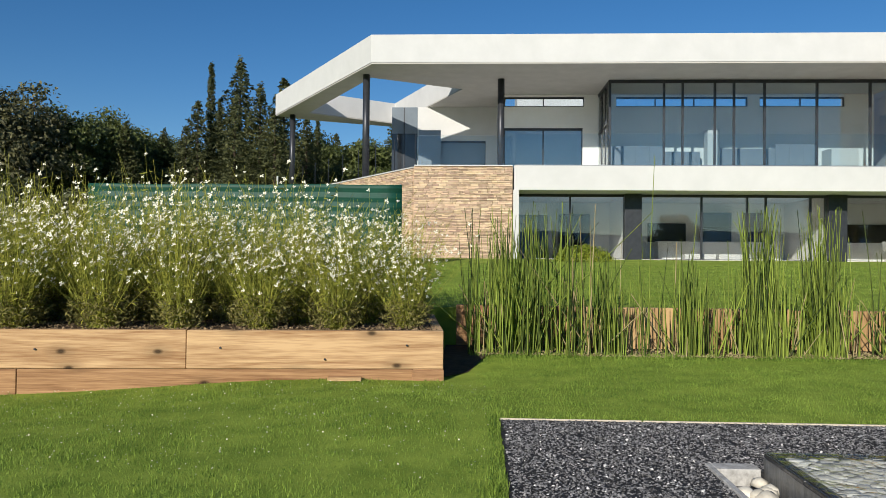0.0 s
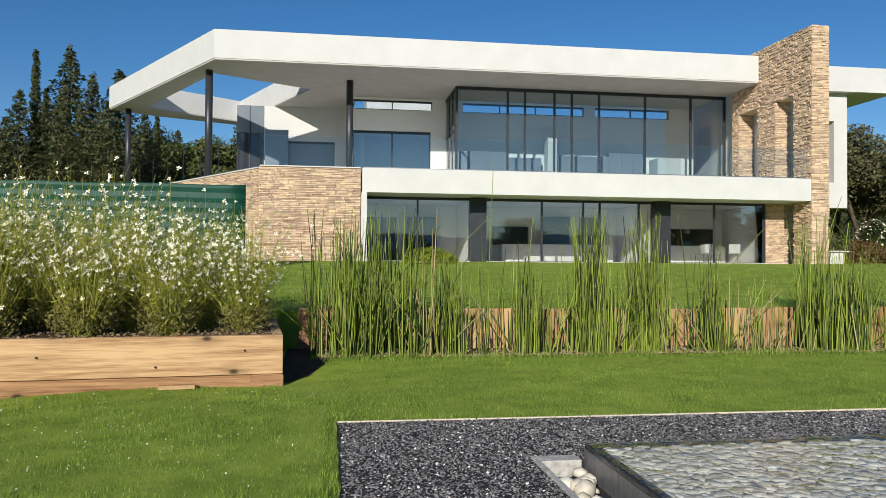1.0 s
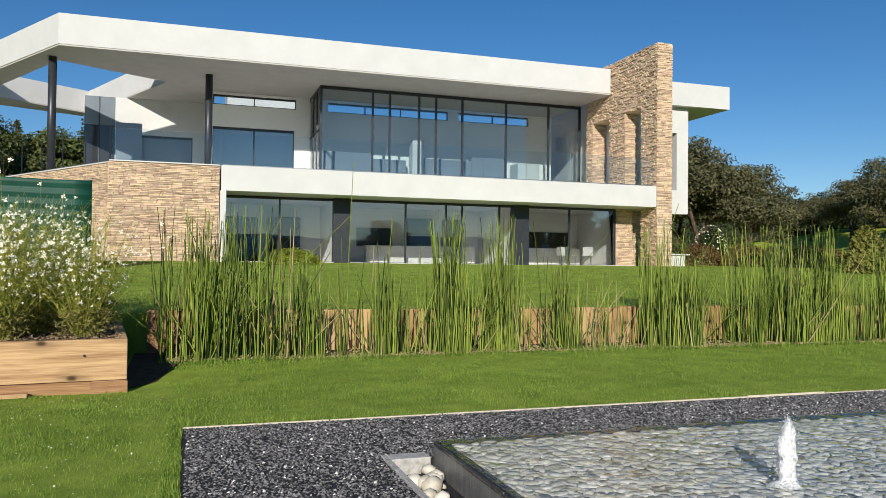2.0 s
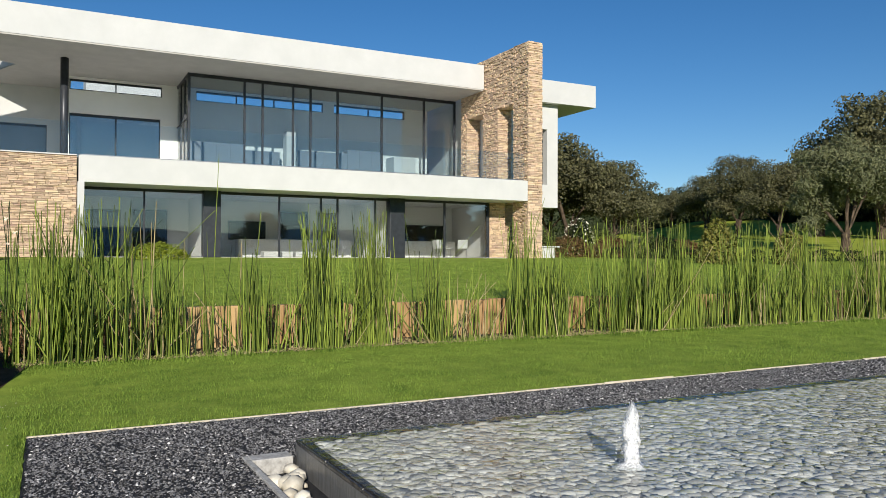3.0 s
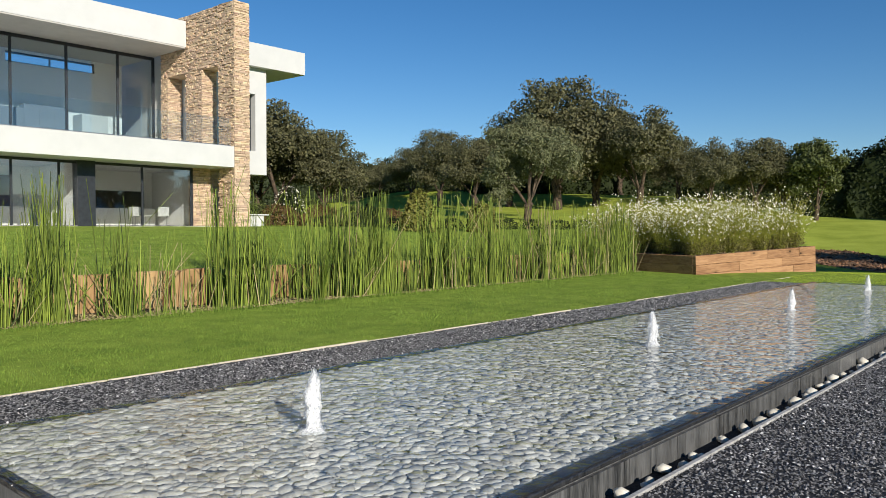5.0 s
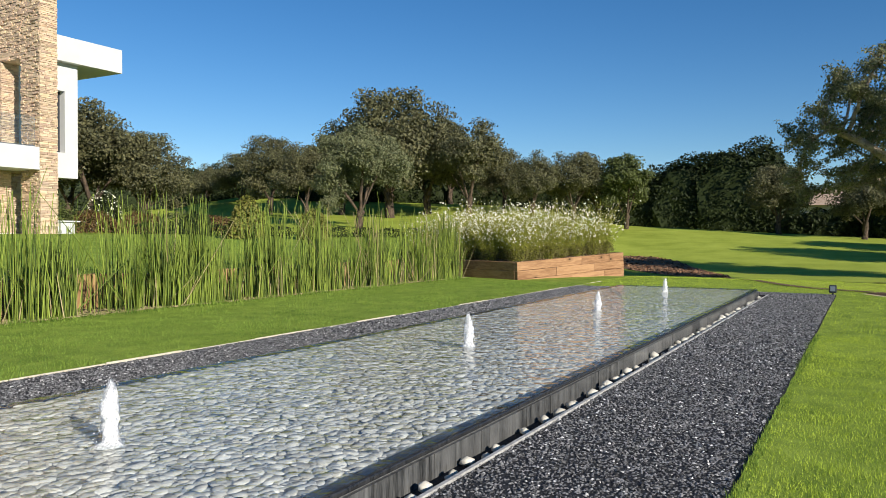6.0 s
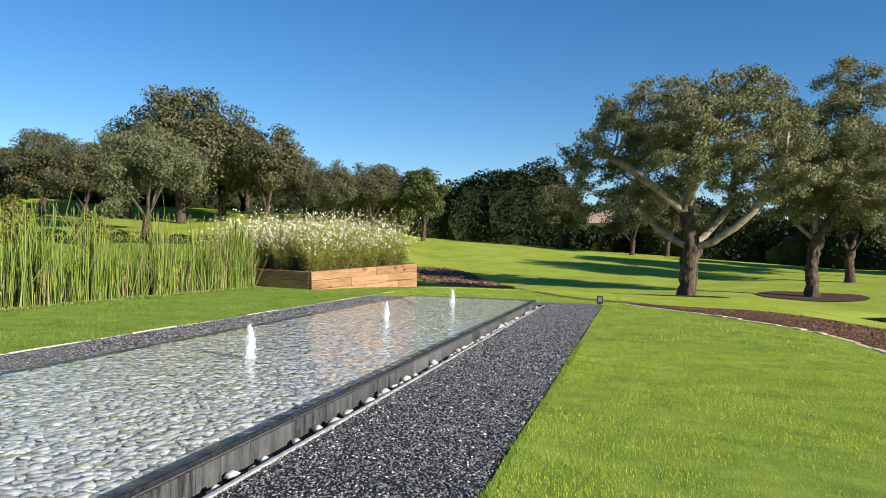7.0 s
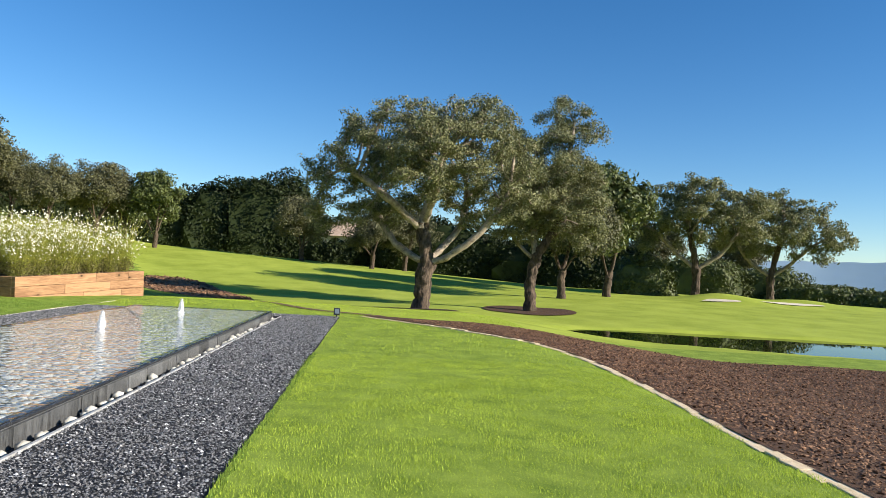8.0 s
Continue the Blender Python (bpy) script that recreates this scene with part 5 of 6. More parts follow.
def sedge(x, y, h, seed):
    g = np.random.default_rng(seed)
    n, k = 34, 6
    az, tl, ln = g.uniform(0, 6.283, n), np.abs(g.normal(0.2, 0.12, n)), h * g.uniform(0.6, 1.1, n)
    t = np.linspace(0, 1, k)
    r = ln[:, None] * np.sin(tl)[:, None] * t[None] ** 1.6
    p = np.stack([np.cos(az)[:, None] * (r + 0.03), np.sin(az)[:, None] * (r + 0.03), ln[:, None] * np.cos(tl)[:, None] * t[None]], -1)
    th = empty("sedge_clump", (x, y, 0), label="tall clump of bright green sedge among the reeds", category="grass", group="sedge clumps in the reed row")
    part("leaf_tuft", np_mesh("leaf_tuft", *tubes(p, np.tile(np.linspace(0.008, 0.002, k), (n, 1)), 3), FRESH, True), None, th)


FRESH = surf("fresh_sedge", (0.085, 0.15, 0.015), (0.3, 0.38, 0.05), 2, 0.5, 0, 20, island=0.6, translucent=0.25)
for j, sx in enumerate((0.8, 4.9, 8.7, 9.6, 11.0, 13.2, 14.9, 16.2, 17.8, 18.9, 20.6, 21.2)):
    sedge(sx, 11.3 + 0.2 * (j % 3 - 1), (1.5, 1.3, 1.75, 1.2, 1.3, 1.8, 1.4, 1.7, 1.4, 1.85, 1.3, 1.2)[j], 70 + j)

# ---- trees ----
LIMB = surf("pale_oak_limb", (0.12, 0.09, 0.065), (0.5, 0.41, 0.31), 6, 0.95, 0.8, 26, dist=0.04)
# x runs away from the lawn, -y to the pond's side
OAK_NEAR = tree_meshes(21, [
    [(0, 0, 0.9), (0, -0.12, 1.7)],
    [(0, -0.12, 1.7), (-0.3, -0.8, 1.95), (-0.6, -1.6, 2.55), (-0.7, -2.3, 3.35), (-0.6, -2.9, 4.4)],
    [(0, -0.1, 1.75), (0.1, 0.15, 3.0), (0.0, -0.1, 4.2), (0.2, -0.5, 5.6)],
    [(0.1, -0.3, 1.95), (0.5, -0.9, 2.6), (0.9, -1.4, 3.3), (1.2, -1.5, 4.4)],
    [(0.1, 0.15, 3.0), (-0.5, 1.1, 3.7), (-0.9, 2.2, 4.5), (-0.9, 3.1, 5.0)],
    [(0.0, 0.2, 1.8), (0.7, 1.1, 2.4), (1.4, 1.7, 3.2), (2.0, 2.0, 4.2)],
    [(0.1, 0.1, 3.1), (-1.0, -0.3, 4.2), (-1.9, -0.4, 5.2)],
], [
    (0, -0.5, 6.1, 2.8, 3.0, 1.8), (0.2, -1.9, 6.8, 1.8, 1.7, 1.2), (-0.2, 1.7, 6.5, 1.8, 1.6, 1.3), (-0.4, 3.0, 5.2, 1.8, 1.7, 1.2), (-0.2, 3.6, 3.7, 1.4, 1.0, 1.2), (0.6, 1.2, 3.6, 1.2, 1.0, 0.6), (0.3, -2.2, 3.4, 1.0, 0.9, 0.5),
    (-0.3, -2.9, 5.2, 2.0, 1.4, 1.8), (2.2, 0.2, 5.4, 1.8, 2.4, 1.7), (-2.1, -0.2, 5.3, 1.6, 2.2, 1.5), (1.8, 2.2, 4.3, 1.4, 1.5, 1.1), (-0.9, -2.9, 3.9, 1.2, 1.0, 0.8), (1.5, -2.0, 4.4, 1.4, 1.6, 1.1),
], 0.31, 105000, 0.092, 0.33, CORKLEAF, 1150, 0.2, 0.3, 0.55, 0.7, 0.017, bough=LIMB)
OAK_TALL = tree_meshes(8, [
    [(0, 0, 1.2), (0, -0.15, 2.5)],
    [(0, -0.1, 2.4), (0.1, 0.5, 2.9), (0.2, 1.1, 3.7), (0, 1.2, 4.6)],
    [(0, -0.15, 2.5), (-0.1, -0.7, 3.3), (0, -1.3, 4.3), (0, -1.3, 6.2), (0.1, -1.6, 8.4)],
    [(0, -0.15, 2.5), (0.3, 0, 3.8), (0.2, -0.3, 5.6), (0, 0.1, 7.0)],
], [
    (0, -0.5, 5.8, 2.4, 2.3, 2.3), (0, -1.4, 8.3, 1.5, 1.8, 1.5, 0.5), (0, 0.9, 4.4, 1.8, 1.4, 1.4), (0, -2.3, 4.6, 1.7, 1.2, 1.8), (0.8, -0.6, 4.4, 1.8, 1.6, 1.4), (0, 0.5, 7.0, 1.6, 1.4, 1.4),
], 0.25, 80000, 0.1, 0.36, CORKLEAF, 900, 0.22, 0.33, 0.55, 0.8, 0.016, bough=LIMB)
OAK_OPEN = tree_meshes(15, [
    [(0, 0, 0.9), (0, 0, 1.7)],
    [(0, 0, 1.7), (0, 1.3, 2.6), (0, 2.2, 3.8), (0.2, 2.6, 5.0)],
    [(0, 0, 1.7), (0.2, -0.2, 3.0), (0, -0.6, 4.6), (0, -0.6, 6.0)],
    [(0, 0, 1.7), (0, -1.3, 2.7), (0.1, -2.4, 3.9), (0, -3.6, 4.6)],
], [
    (0, 0.2, 6.0, 2.4, 2.2, 1.7), (0, 2.6, 5.4, 2.0, 1.8, 1.6), (0, -2.3, 5.6, 2.0, 1.8, 1.6), (0, -3.8, 4.4, 1.5, 1.5, 1.3), (0.5, 3.2, 3.9, 1.5, 1.2, 1.1), (1.4, 0, 4.6, 1.6, 2.6, 1.5), (-1.4, -0.5, 4.8, 1.5, 2.2, 1.3), (0, -3.6, 3.2, 1.0, 1.0, 0.8),
], 0.25, 34000, 0.16, 0.46, CORKLEAF, 520, 0.33, 0.45, 0.5, 0.7, 0.018, bough=LIMB)
OAK_FAR = [tree_meshes(q, *oak_form(q, 8.6, 9.6, 1.5), 0.32, 19000, 0.25, 0.95, OAKLEAF, 260, 0.5, 0.65, 0.55, 0.75, fine=False) for q in (31, 32, 33, 34)]
OAK_GREEN = tree_meshes(35, *oak_form(35, 8.6, 9.6, 1.0), 0.32, 22000, 0.23, 0.9, LEAFY, 280, 0.5, 0.65, 0.55, 0.8, fine=False)
OAK_LIGHT = tree_meshes(36, *oak_form(36, 8.6, 9.6, 1.5), 0.32, 6000, 0.5, 0.9, OAKLEAF, 120, 0.6, 0.9, 0.55, 0.75, fine=False)
OLIVE = tree_meshes(41, *oak_form(45, 5.9, 7.4, 0.9), 0.24, 30000, 0.2, 0.55, OLIVELEAF, 260, 0.32, 0.45, 0.32, 0.9, fine=False)
BROAD = tree_meshes(51, *oak_form(52, 7.7, 7.4, 1.2), 0.25, 15000, 0.3, 0.8, LEAFY, 180, 0.5, 0.7, 0.55, 0.8, fine=False)
FIR = [cone_tree(q, 14.0, 3.6, 44, 52, 0.26, FIRLEAF, 0.28, 0.85) for q in (61, 62)]
CYPRESS = cone_tree(63, 14.0, 0.5, 60, 16, 0.24, FIRLEAF, 0.2, 0.45, True)


def at(az, dist):
    return 0.8 + dist * math.sin(radians(az)), 0.2 + dist * math.cos(radians(az))


tree("cork_oak", OAK_NEAR, 28.6, -1.66, 1.0, -3.4, "large cork oak with a spreading crown and rough trunk")
tree("cork_oak", OAK_TALL, 35.0, -6.9, 1.0, -11.7, "tall slender oak with a light open crown")
x, y = at(104.0, 44)
tree("oak", OAK_FAR[2], x, y, 0.92, 140, "broad oak behind the slender oak", wide=0.8)
for az, dist, s, turn, label in ((113.3, 56, 1.02, 156, "grey oak with an open crown and pale forked boughs"), (118.2, 60, 0.95, -28, "grey oak with an open crown and a drooping bough")):
    x, y = at(az, dist)
    tree("oak", OAK_OPEN, x, y, s * 1.1, turn, label)
far_oak = "grey-green oak with a dense rounded crown"
# (bearing, distance, height, kind, turn)
for az, dist, tall, kind, turn in (
    (116.0, 72, 6.2, 0, 150), (110.5, 68, 6.4, 3, 20), (84.6, 62, 5.4, 1, 0), (89.8, 60, 5.4, 2, 50), (92.2, 62, 5.6, 0, 130),
    (57.0, 62, 10.6, 0, 0), (50.8, 58, 5.9, 1, 250), (59.8, 64, 9.2, 2, 160), (62.8, 60, 7.8, 3, 70), (53.4, 66, 7.9, 2, 20), (48.2, 68, 6.9, 0, 200), (46.2, 76, 5.8, 3, 140), (67.6, 60, 5.2, 2, 90),
    (70.6, 62, 5.9, 1, 180), (65.5, 66, 5.2, 0, 240), (72.4, 66, 5.0, 2, 300), (36.3, 52, 7.9, 3, 15), (39.7, 52, 6.3, 0, 60), (35.0, 55, 8.0, 2, 220),
    (43.8, 84, 4.7, 2, 60), (127, 84, 5.2, 1, 0), (132, 78, 6.8, 2, 60), (55.2, 74, 7.4, 3, 100), (61.5, 74, 7.0, 1, 40),
    (-29.4, 56, 9.8, 0, 30), (-32.9, 54, 11.0, 1, 70), (-27.0, 58, 10.2, 2, 120), (-24.2, 62, 9.6, 3, 20), (-36.5, 52, 10.0, 2, 0), (-22.3, 66, 9.8, 0, 300), (-40, 52, 10.0, 0, 60), (-19.8, 66, 9.0, 2, 10), (-16.4, 66, 9.6, 0, 200), (-12.6, 64, 10.4, 2, 90), (-9.0, 68, 10.6, 3, 140), (-5.9, 72, 10.6, 0, 10), (-10.8, 60, 7.6, 2, 250),
):
    x, y = at(az, dist)
    tree("oak", OAK_GREEN if az < 0 and kind != 1 else OAK_FAR[kind], x, y, tall / 9.0, turn, far_oak, "oaks round the grounds")
x, y = at(54.7, 46)
tree("olive_tree", OLIVE, x, y, 1.0, 0, "silvery olive tree with a dark trunk on the lawn")
for az, dist, s in ((74.4, 62, 0.74), (107.2, 50, 1.06), (-12.0, 64, 1.0), (-9.2, 62, 1.15)):
    x, y = at(az, dist)
    tree("broadleaf_tree", BROAD, x, y, s, az, "leafy green broadleaf tree behind the lawn", "broadleaf trees")
for j, (az, dist, s) in enumerate(((-17.9, 60, 1.06), (-20.8, 58, 0.80), (-16.5, 58, 0.90), (-14.8, 60, 0.98), (-19.2, 64, 0.86), (-13.2, 56, 0.72), (-23.0, 60, 0.66), (-21.6, 54, 0.62), (-6.7, 76, 0.98), (-11.0, 70, 0.8), (-18.3, 52, 0.72), (-15.5, 52, 0.7), (-25.5, 55, 0.62))):
    x, y = at(az, dist)
    tree("fir_tree", FIR[j % 2], x, y, s, az * 37, "dark green fir tree behind the villa", "firs behind the villa", 1.25)
for az, dist, s in ((-19.9, 59, 1.0), (-19.3, 62, 0.86), (-12.4, 58, 0.74)):
    x, y = at(az, dist)
    tree("cypress", CYPRESS, x, y, s, 0, "narrow columnar dark green cypress tree", "cypresses behind the villa")

# oaks on the near side of the grounds, behind the walk
for az, dist, s, kind in ((166, 46, 0.6, 0), (190, 44, 1.0, 2), (203, 50, 0.9, 0), (216, 44, 0.9, 1), (150, 50, 0.9, 2), (232, 46, 1.0, 0)):
    x, y = at(az, dist)
    tree("oak", OAK_LIGHT, x, y, s, az, far_oak, "oaks round the grounds")

# ---- hedges and shrubs ----
hed = 300
for az, dist, rx, h in ((76.2, 73, 5, 5.4), (79.2, 72, 5, 6.9), (82.2, 71, 5, 8.0), (83.9, 71, 2.6, 7.6), (87.3, 70, 4.5, 2.2), (92.6, 69, 4.4, 5.4), (95, 68, 6, 5.2), (98, 68, 6, 4.2), (102.5, 67, 6, 4.2), (106.5, 66, 6, 4.4), (70.5, 74, 6, 3.2), (65.5, 76, 6, 3.8), (60, 76, 6, 4.4), (55, 78, 7, 4.6), (50, 84, 8, 3.8), (45, 92, 8, 4.0), (40, 92, 8, 4.5), (35, 92, 8, 5.0), (30, 92, 8, 5.0)):
    x, y = at(az, dist)
    hed += 1
    shrub("hedge", x, y, 2.0, rx, h, 6500, 0.32, HEDGELEAF, "tall dense dark green hedge at the lawn's end", hed, category="hedge", group="hedges at the far lawn", turn=-az + 90, boxy=0.5, core=True)
for az, dist, rx, h in ((109.6, 58, 2.9, 3.0), (113.4, 66, 4.5, 3.4), (117.5, 68, 4.5, 2.8), (121.5, 66, 5, 1.5), (126, 66, 6, 1.3)):
    x, y = at(az, dist)
    hed += 1
    shrub("hedge", x, y, 2.2, rx, h, 5200, 0.26, LEAFY, "rounded leafy green hedge beyond the pond", hed, category="hedge", group="hedges beyond the pond", turn=-az + 90, boxy=0.3, core=True)
for az, dist, rx, h in ((-34, 44, 5, 4.0), (-28, 46, 5, 3.6), (-22, 48, 5, 3.4), (-16, 50, 5, 3.2), (-10.5, 52, 4, 3.4)):
    x, y = at(az, dist)
    hed += 1
    shrub("hedge", x, y, rx, 1.6, h, 3800, 0.36, FIRLEAF, "dark clipped hedge behind the villa's terrace", hed, category="hedge", group="hedges behind the villa", boxy=0.4, core=True)
shrub("clipped_bush", 3.75, 26.0, 1.05, 0.6, 0.55, 3200, 0.075, BRIGHTLEAF, "bright yellow-green rounded bush in front of the glazing", 500)
GOLDLEAF = surf("golden_leaf", (0.09, 0.1, 0.02), (0.28, 0.26, 0.06), 1.5, 0.6, 0, 20, island=0.8, translucent=0.2)
REDSHRUB = surf("red_shrub_leaf", (0.09, 0.05, 0.02), (0.2, 0.13, 0.05), 1.5, 0.6, 0, 20, island=0.7, translucent=0.2)
for j, (x, y, rx, h, m) in enumerate(((25.0, 36.5, 2.0, 1.5, LEAFY), (27.2, 36.0, 1.8, 1.3, REDSHRUB), (29.4, 35.0, 1.8, 1.25, REDSHRUB), (31.4, 34.2, 1.8, 1.4, LEAFY), (33.0, 33.2, 1.5, 1.0, REDSHRUB), (26.5, 39.0, 3.0, 1.9, LEAFY), (30.5, 38.0, 2.6, 1.8, LEAFY))):
    shrub("border_shrub", x, y, rx, 1.0, h, 2200, 0.14, m, "mixed shrub in the border beside the villa", 520 + j, group="shrubs beside the villa")
shrub("flowering_shrub", 28.6, 37.0, 1.1, 0.9, 2.2, 2200, 0.14, HEDGELEAF, "shrub covered in small white blossom", 540, flowers=260)
for j in range(13):
    shrub("low_hedge", 23.5 + j * 1.45, 27.5 - j * 0.62, 0.85, 0.5, 0.55, 900, 0.09, HEDGELEAF, "low trimmed hedge across the upper lawn", 560 + j, category="hedge", group="low hedge on the upper lawn", boxy=0.4)
for j, (az, dist, r, h) in enumerate(((46.5, 33, 0.9, 1.9), (51.2, 35, 0.8, 1.5), (63.5, 33, 1.3, 1.6), (65.5, 36, 1.2, 1.9), (43.0, 40, 0.9, 1.2))):
    x, y = at(az, dist)
    shrub("golden_shrub", x, y, r, r, h, 1800, 0.16, GOLDLEAF if j < 2 else HEDGELEAF, "loose yellow-green shrub on the upper lawn", 600 + j, group="shrubs on the upper lawn")


# ---- beds, borders and things on the lawn ----
def sheet(name, pts, mat, lift, label, category, step=0.6):
    """A bed that lies on the ground: an outline filled with a grid."""
    xs, ys = [p[0] for p in pts], [p[1] for p in pts]
    b = bmesh.new()
    vs = [b.verts.new((x, y, 0)) for x, y in pts]
    b.faces.new(vs)
    bmesh.ops.triangulate(b, faces=b.faces)
    for c in np.arange(min(xs), max(xs), step):
        bmesh.ops.bisect_plane(b, geom=[*b.verts, *b.edges, *b.faces], plane_co=(c, 0, 0), plane_no=(1, 0, 0))
    for c in np.arange(min(ys), max(ys), step):
        bmesh.ops.bisect_plane(b, geom=[*b.verts, *b.edges, *b.faces], plane_co=(0, c, 0), plane_no=(0, 1, 0))
    for v in b.verts:
        v.co.z = float(height(v.co.x, v.co.y)) + lift
    for f in b.faces:
        f.normal_update()
        if f.normal.z < 0:
            f.normal_flip()
    return tagged(part(name, b, mat), label, category, kind="structure")


def curve_pts(ctrl, n=60):
    """A smooth line through control points."""
    c = np.array(ctrl, float)
    t = np.linspace(0, len(c) - 1, n)
    out = []
    for q in t:
        i = min(int(q), len(c) - 2)
        f = q - i
        p0, p1, p2, p3 = c[max(i - 1, 0)], c[i], c[i + 1], c[min(i + 2, len(c) - 1)]
        out.append(0.5 * ((2 * p1) + (-p0 + p2) * f + (2 * p0 - 5 * p1 + 4 * p2 - p3) * f ** 2 + (-p0 + 3 * p1 - 3 * p2 + p3) * f ** 3))
    return np.array(out)


near_edge = curve_pts([(20.6, 0.3), (18.4, -1.25), (15.8, -2.9), (13.4, -3.45), (10.2, -3.45), (7.4, -3.25), (4, -3.2), (-6, -3.2)])
far_edge = curve_pts([(20.9, 0.1), (20.3, -2.4), (19.7, -5.2), (17.6, -7.9), (17.2, -11.3), (14, -16), (-6, -18)])
sheet("mulch_bed", [tuple(p) for p in near_edge] + [tuple(p) for p in far_edge[::-1]], MULCH, 0.02, "bed of red-brown bark mulch beside the lawn", "mulch")
ch = chips("bark_chips", 75000, (5, 20, -12, -0.5), 0.026, MULCHCHIP, lambda a, b: height(a, b) + 0.02, 0.3)
co = np.empty(len(ch.vertices) * 3, np.float32)
ch.vertices.foreach_get("co", co)
co = co.reshape(-1, 5, 3)
cx, cy = co[:, :, 0].mean(1), co[:, :, 1].mean(1)
order = np.argsort(near_edge[:, 0])
lim = np.interp(cx, near_edge[order, 0], near_edge[order, 1])
fo = np.argsort(-far_edge[:, 1])
east = np.interp(-cy, -far_edge[fo, 1], far_edge[fo, 0])
keep = (cy < lim - 0.05) & (cx < east)
m = keep.sum()
tri = np.array([(0, 1, 4), (1, 2, 4), (2, 3, 4), (3, 0, 4)])
bark_chips = part("bark_chips", np_mesh("bark_chips", co[keep].reshape(-1, 3), (np.arange(m)[:, None, None] * 5 + tri[None]).reshape(-1, 3), MULCHCHIP), None)
tagged(bark_chips, "loose bark chips in the bed", "mulch", kind="stuff")
border = empty("border_stones", (10, -3.3, 0), label="low pale stone border between lawn and mulch", category="border", kind="structure")
for a, c in zip(near_edge[:-1], near_edge[1:]):
    dv = c - a
    ln = float(np.hypot(*dv))
    z = float(height(*a)) + 0.004
    steps = max(1, round(ln / 0.32))
    for s in range(steps):
        q = a + dv * (s + 0.5) / steps
        T = Matrix.Translation((q[0] - 10, q[1] + 3.3 + 0.02, z)) @ Matrix.Rotation(math.atan2(dv[1], dv[0]) + random.uniform(-0.08, 0.08), 4, "Z")
        part("border_stone", abox(-ln / steps / 2 + 0.002, ln / steps / 2 - 0.002, -0.07 - random.uniform(0, 0.04), 0.02 + random.uniform(0, 0.025), -0.1, 0.014 + random.uniform(-0.01, 0.008), 0.008, T), BUFF, border)

def clods(outline, count, size, mat, label, seed_area):
    """Loose lumps strewn inside an outline."""
    me = chips("soil_clods", count, seed_area, size, mat, lambda a, b: height(a, b) + 0.025, 0.5)
    co = np.empty(len(me.vertices) * 3, np.float32)
    me.vertices.foreach_get("co", co)
    co = co.reshape(-1, 5, 3)
    c = co.mean(1)
    o = np.array(outline)
    n = len(o)
    inside = np.zeros(len(c), bool)
    for q in range(n):
        (xa, ya), (xb, yb) = o[q], o[(q + 1) % n]
        if ya != yb:
            inside ^= ((ya > c[:, 1]) != (yb > c[:, 1])) & (c[:, 0] < (xb - xa) * (c[:, 1] - ya) / (yb - ya) + xa)
    co = co[inside]
    tri = np.array([(0, 1, 4), (1, 2, 4), (2, 3, 4), (3, 0, 4)])
    tagged(part("soil_clods", np_mesh("soil_clods", co.reshape(-1, 3), (np.arange(len(co))[:, None, None] * 5 + tri[None]).reshape(-1, 3), mat), None), label, "soil", kind="stuff")


patch_line = [tuple(p) for p in curve_pts([(30.5, 4.8), (33, 6.6), (36.6, 9.3), (40, 11.6), (45, 12.6), (43.8, 9.7), (38, 6.8), (34, 5.2), (30.5, 4.8)], 40)[:-1]]
sheet("soil_patch", patch_line, EARTH, 0.02, "patch of bare brown soil and bark by the planter", "soil")
clods(patch_line, 5000, 0.09, MULCHCHIP, "brown clods and bark on the bare soil patch", (30, 45.5, 4.5, 13))
# wider corner by the planter: soil colour stands in for shade on grass
sheet("reed_bed", [(-0.15, 9.5), (0.2, 10.0), (0.5, 11.02), (6, 11.0), (12, 11.04), (21.6, 11.02), (21.6, 11.93), (-0.15, 11.93)], SOIL, 0.014, "strip of dark damp soil under the reeds", "soil")
dl = curve_pts([(20.7, -0.2), (22.2, 1.6), (24.8, 3.2), (30.6, 4.9)], 30)
sheet("drain_line", [tuple(p) for p in dl] + [(p[0] + 0.34, p[1] - 0.12) for p in dl[::-1]], EARTH, 0.018, "narrow strip of bare soil across the lawn", "soil")
ring = [(35.0 + 2.3 * math.cos(a) * (1 + 0.1 * math.sin(3 * a)), -6.9 + 2.1 * math.sin(a)) for a in np.linspace(0, 6.283, 40)[:-1]]
sheet("tree_ring", ring, MULCH, 0.03, "round bed of dark soil under the oak", "soil")
ring = [(28.8 + 1.3 * math.cos(a), -1.5 + 1.6 * math.sin(a)) for a in np.linspace(0, 6.283, 30)[:-1]]
sheet("tree_ring", ring, SOIL, 0.022, "thin worn ring of soil round the trunk", "soil")
for bx, by, rx, ry, tag in ((47.0, -21.4, 0.42, 1.2, 0), (47.6, -26.6, 0.36, 2.1, 1)):
    ring = [(bx + rx * math.cos(a) * (1 + 0.3 * math.sin(2 * a + tag) + 0.2 * math.sin(3 * a)), by + ry * math.sin(a) * (1 + 0.12 * math.cos(3 * a + tag))) for a in np.linspace(0, 6.283, 36)[:-1]]
    sheet("sand_bunker", ring, SAND, 0.05, "pale sand bunker on the golf green", "bunker")

b = bmesh.new()
bmesh.ops.create_circle(b, cap_ends=True, segments=80, radius=1)
for v in b.verts:
    a = math.atan2(v.co.y, v.co.x)
    v.co = Vector((24.2 + 4.6 * math.cos(a) + 0.2 * 11.5 * math.sin(a), -15.5 + 11.5 * math.sin(a), -0.56))
pond = tagged(part("pond", b, PONDWATER), "still dark pond mirroring trees and sky", "pond", kind="structure")
pond.visible_shadow = False

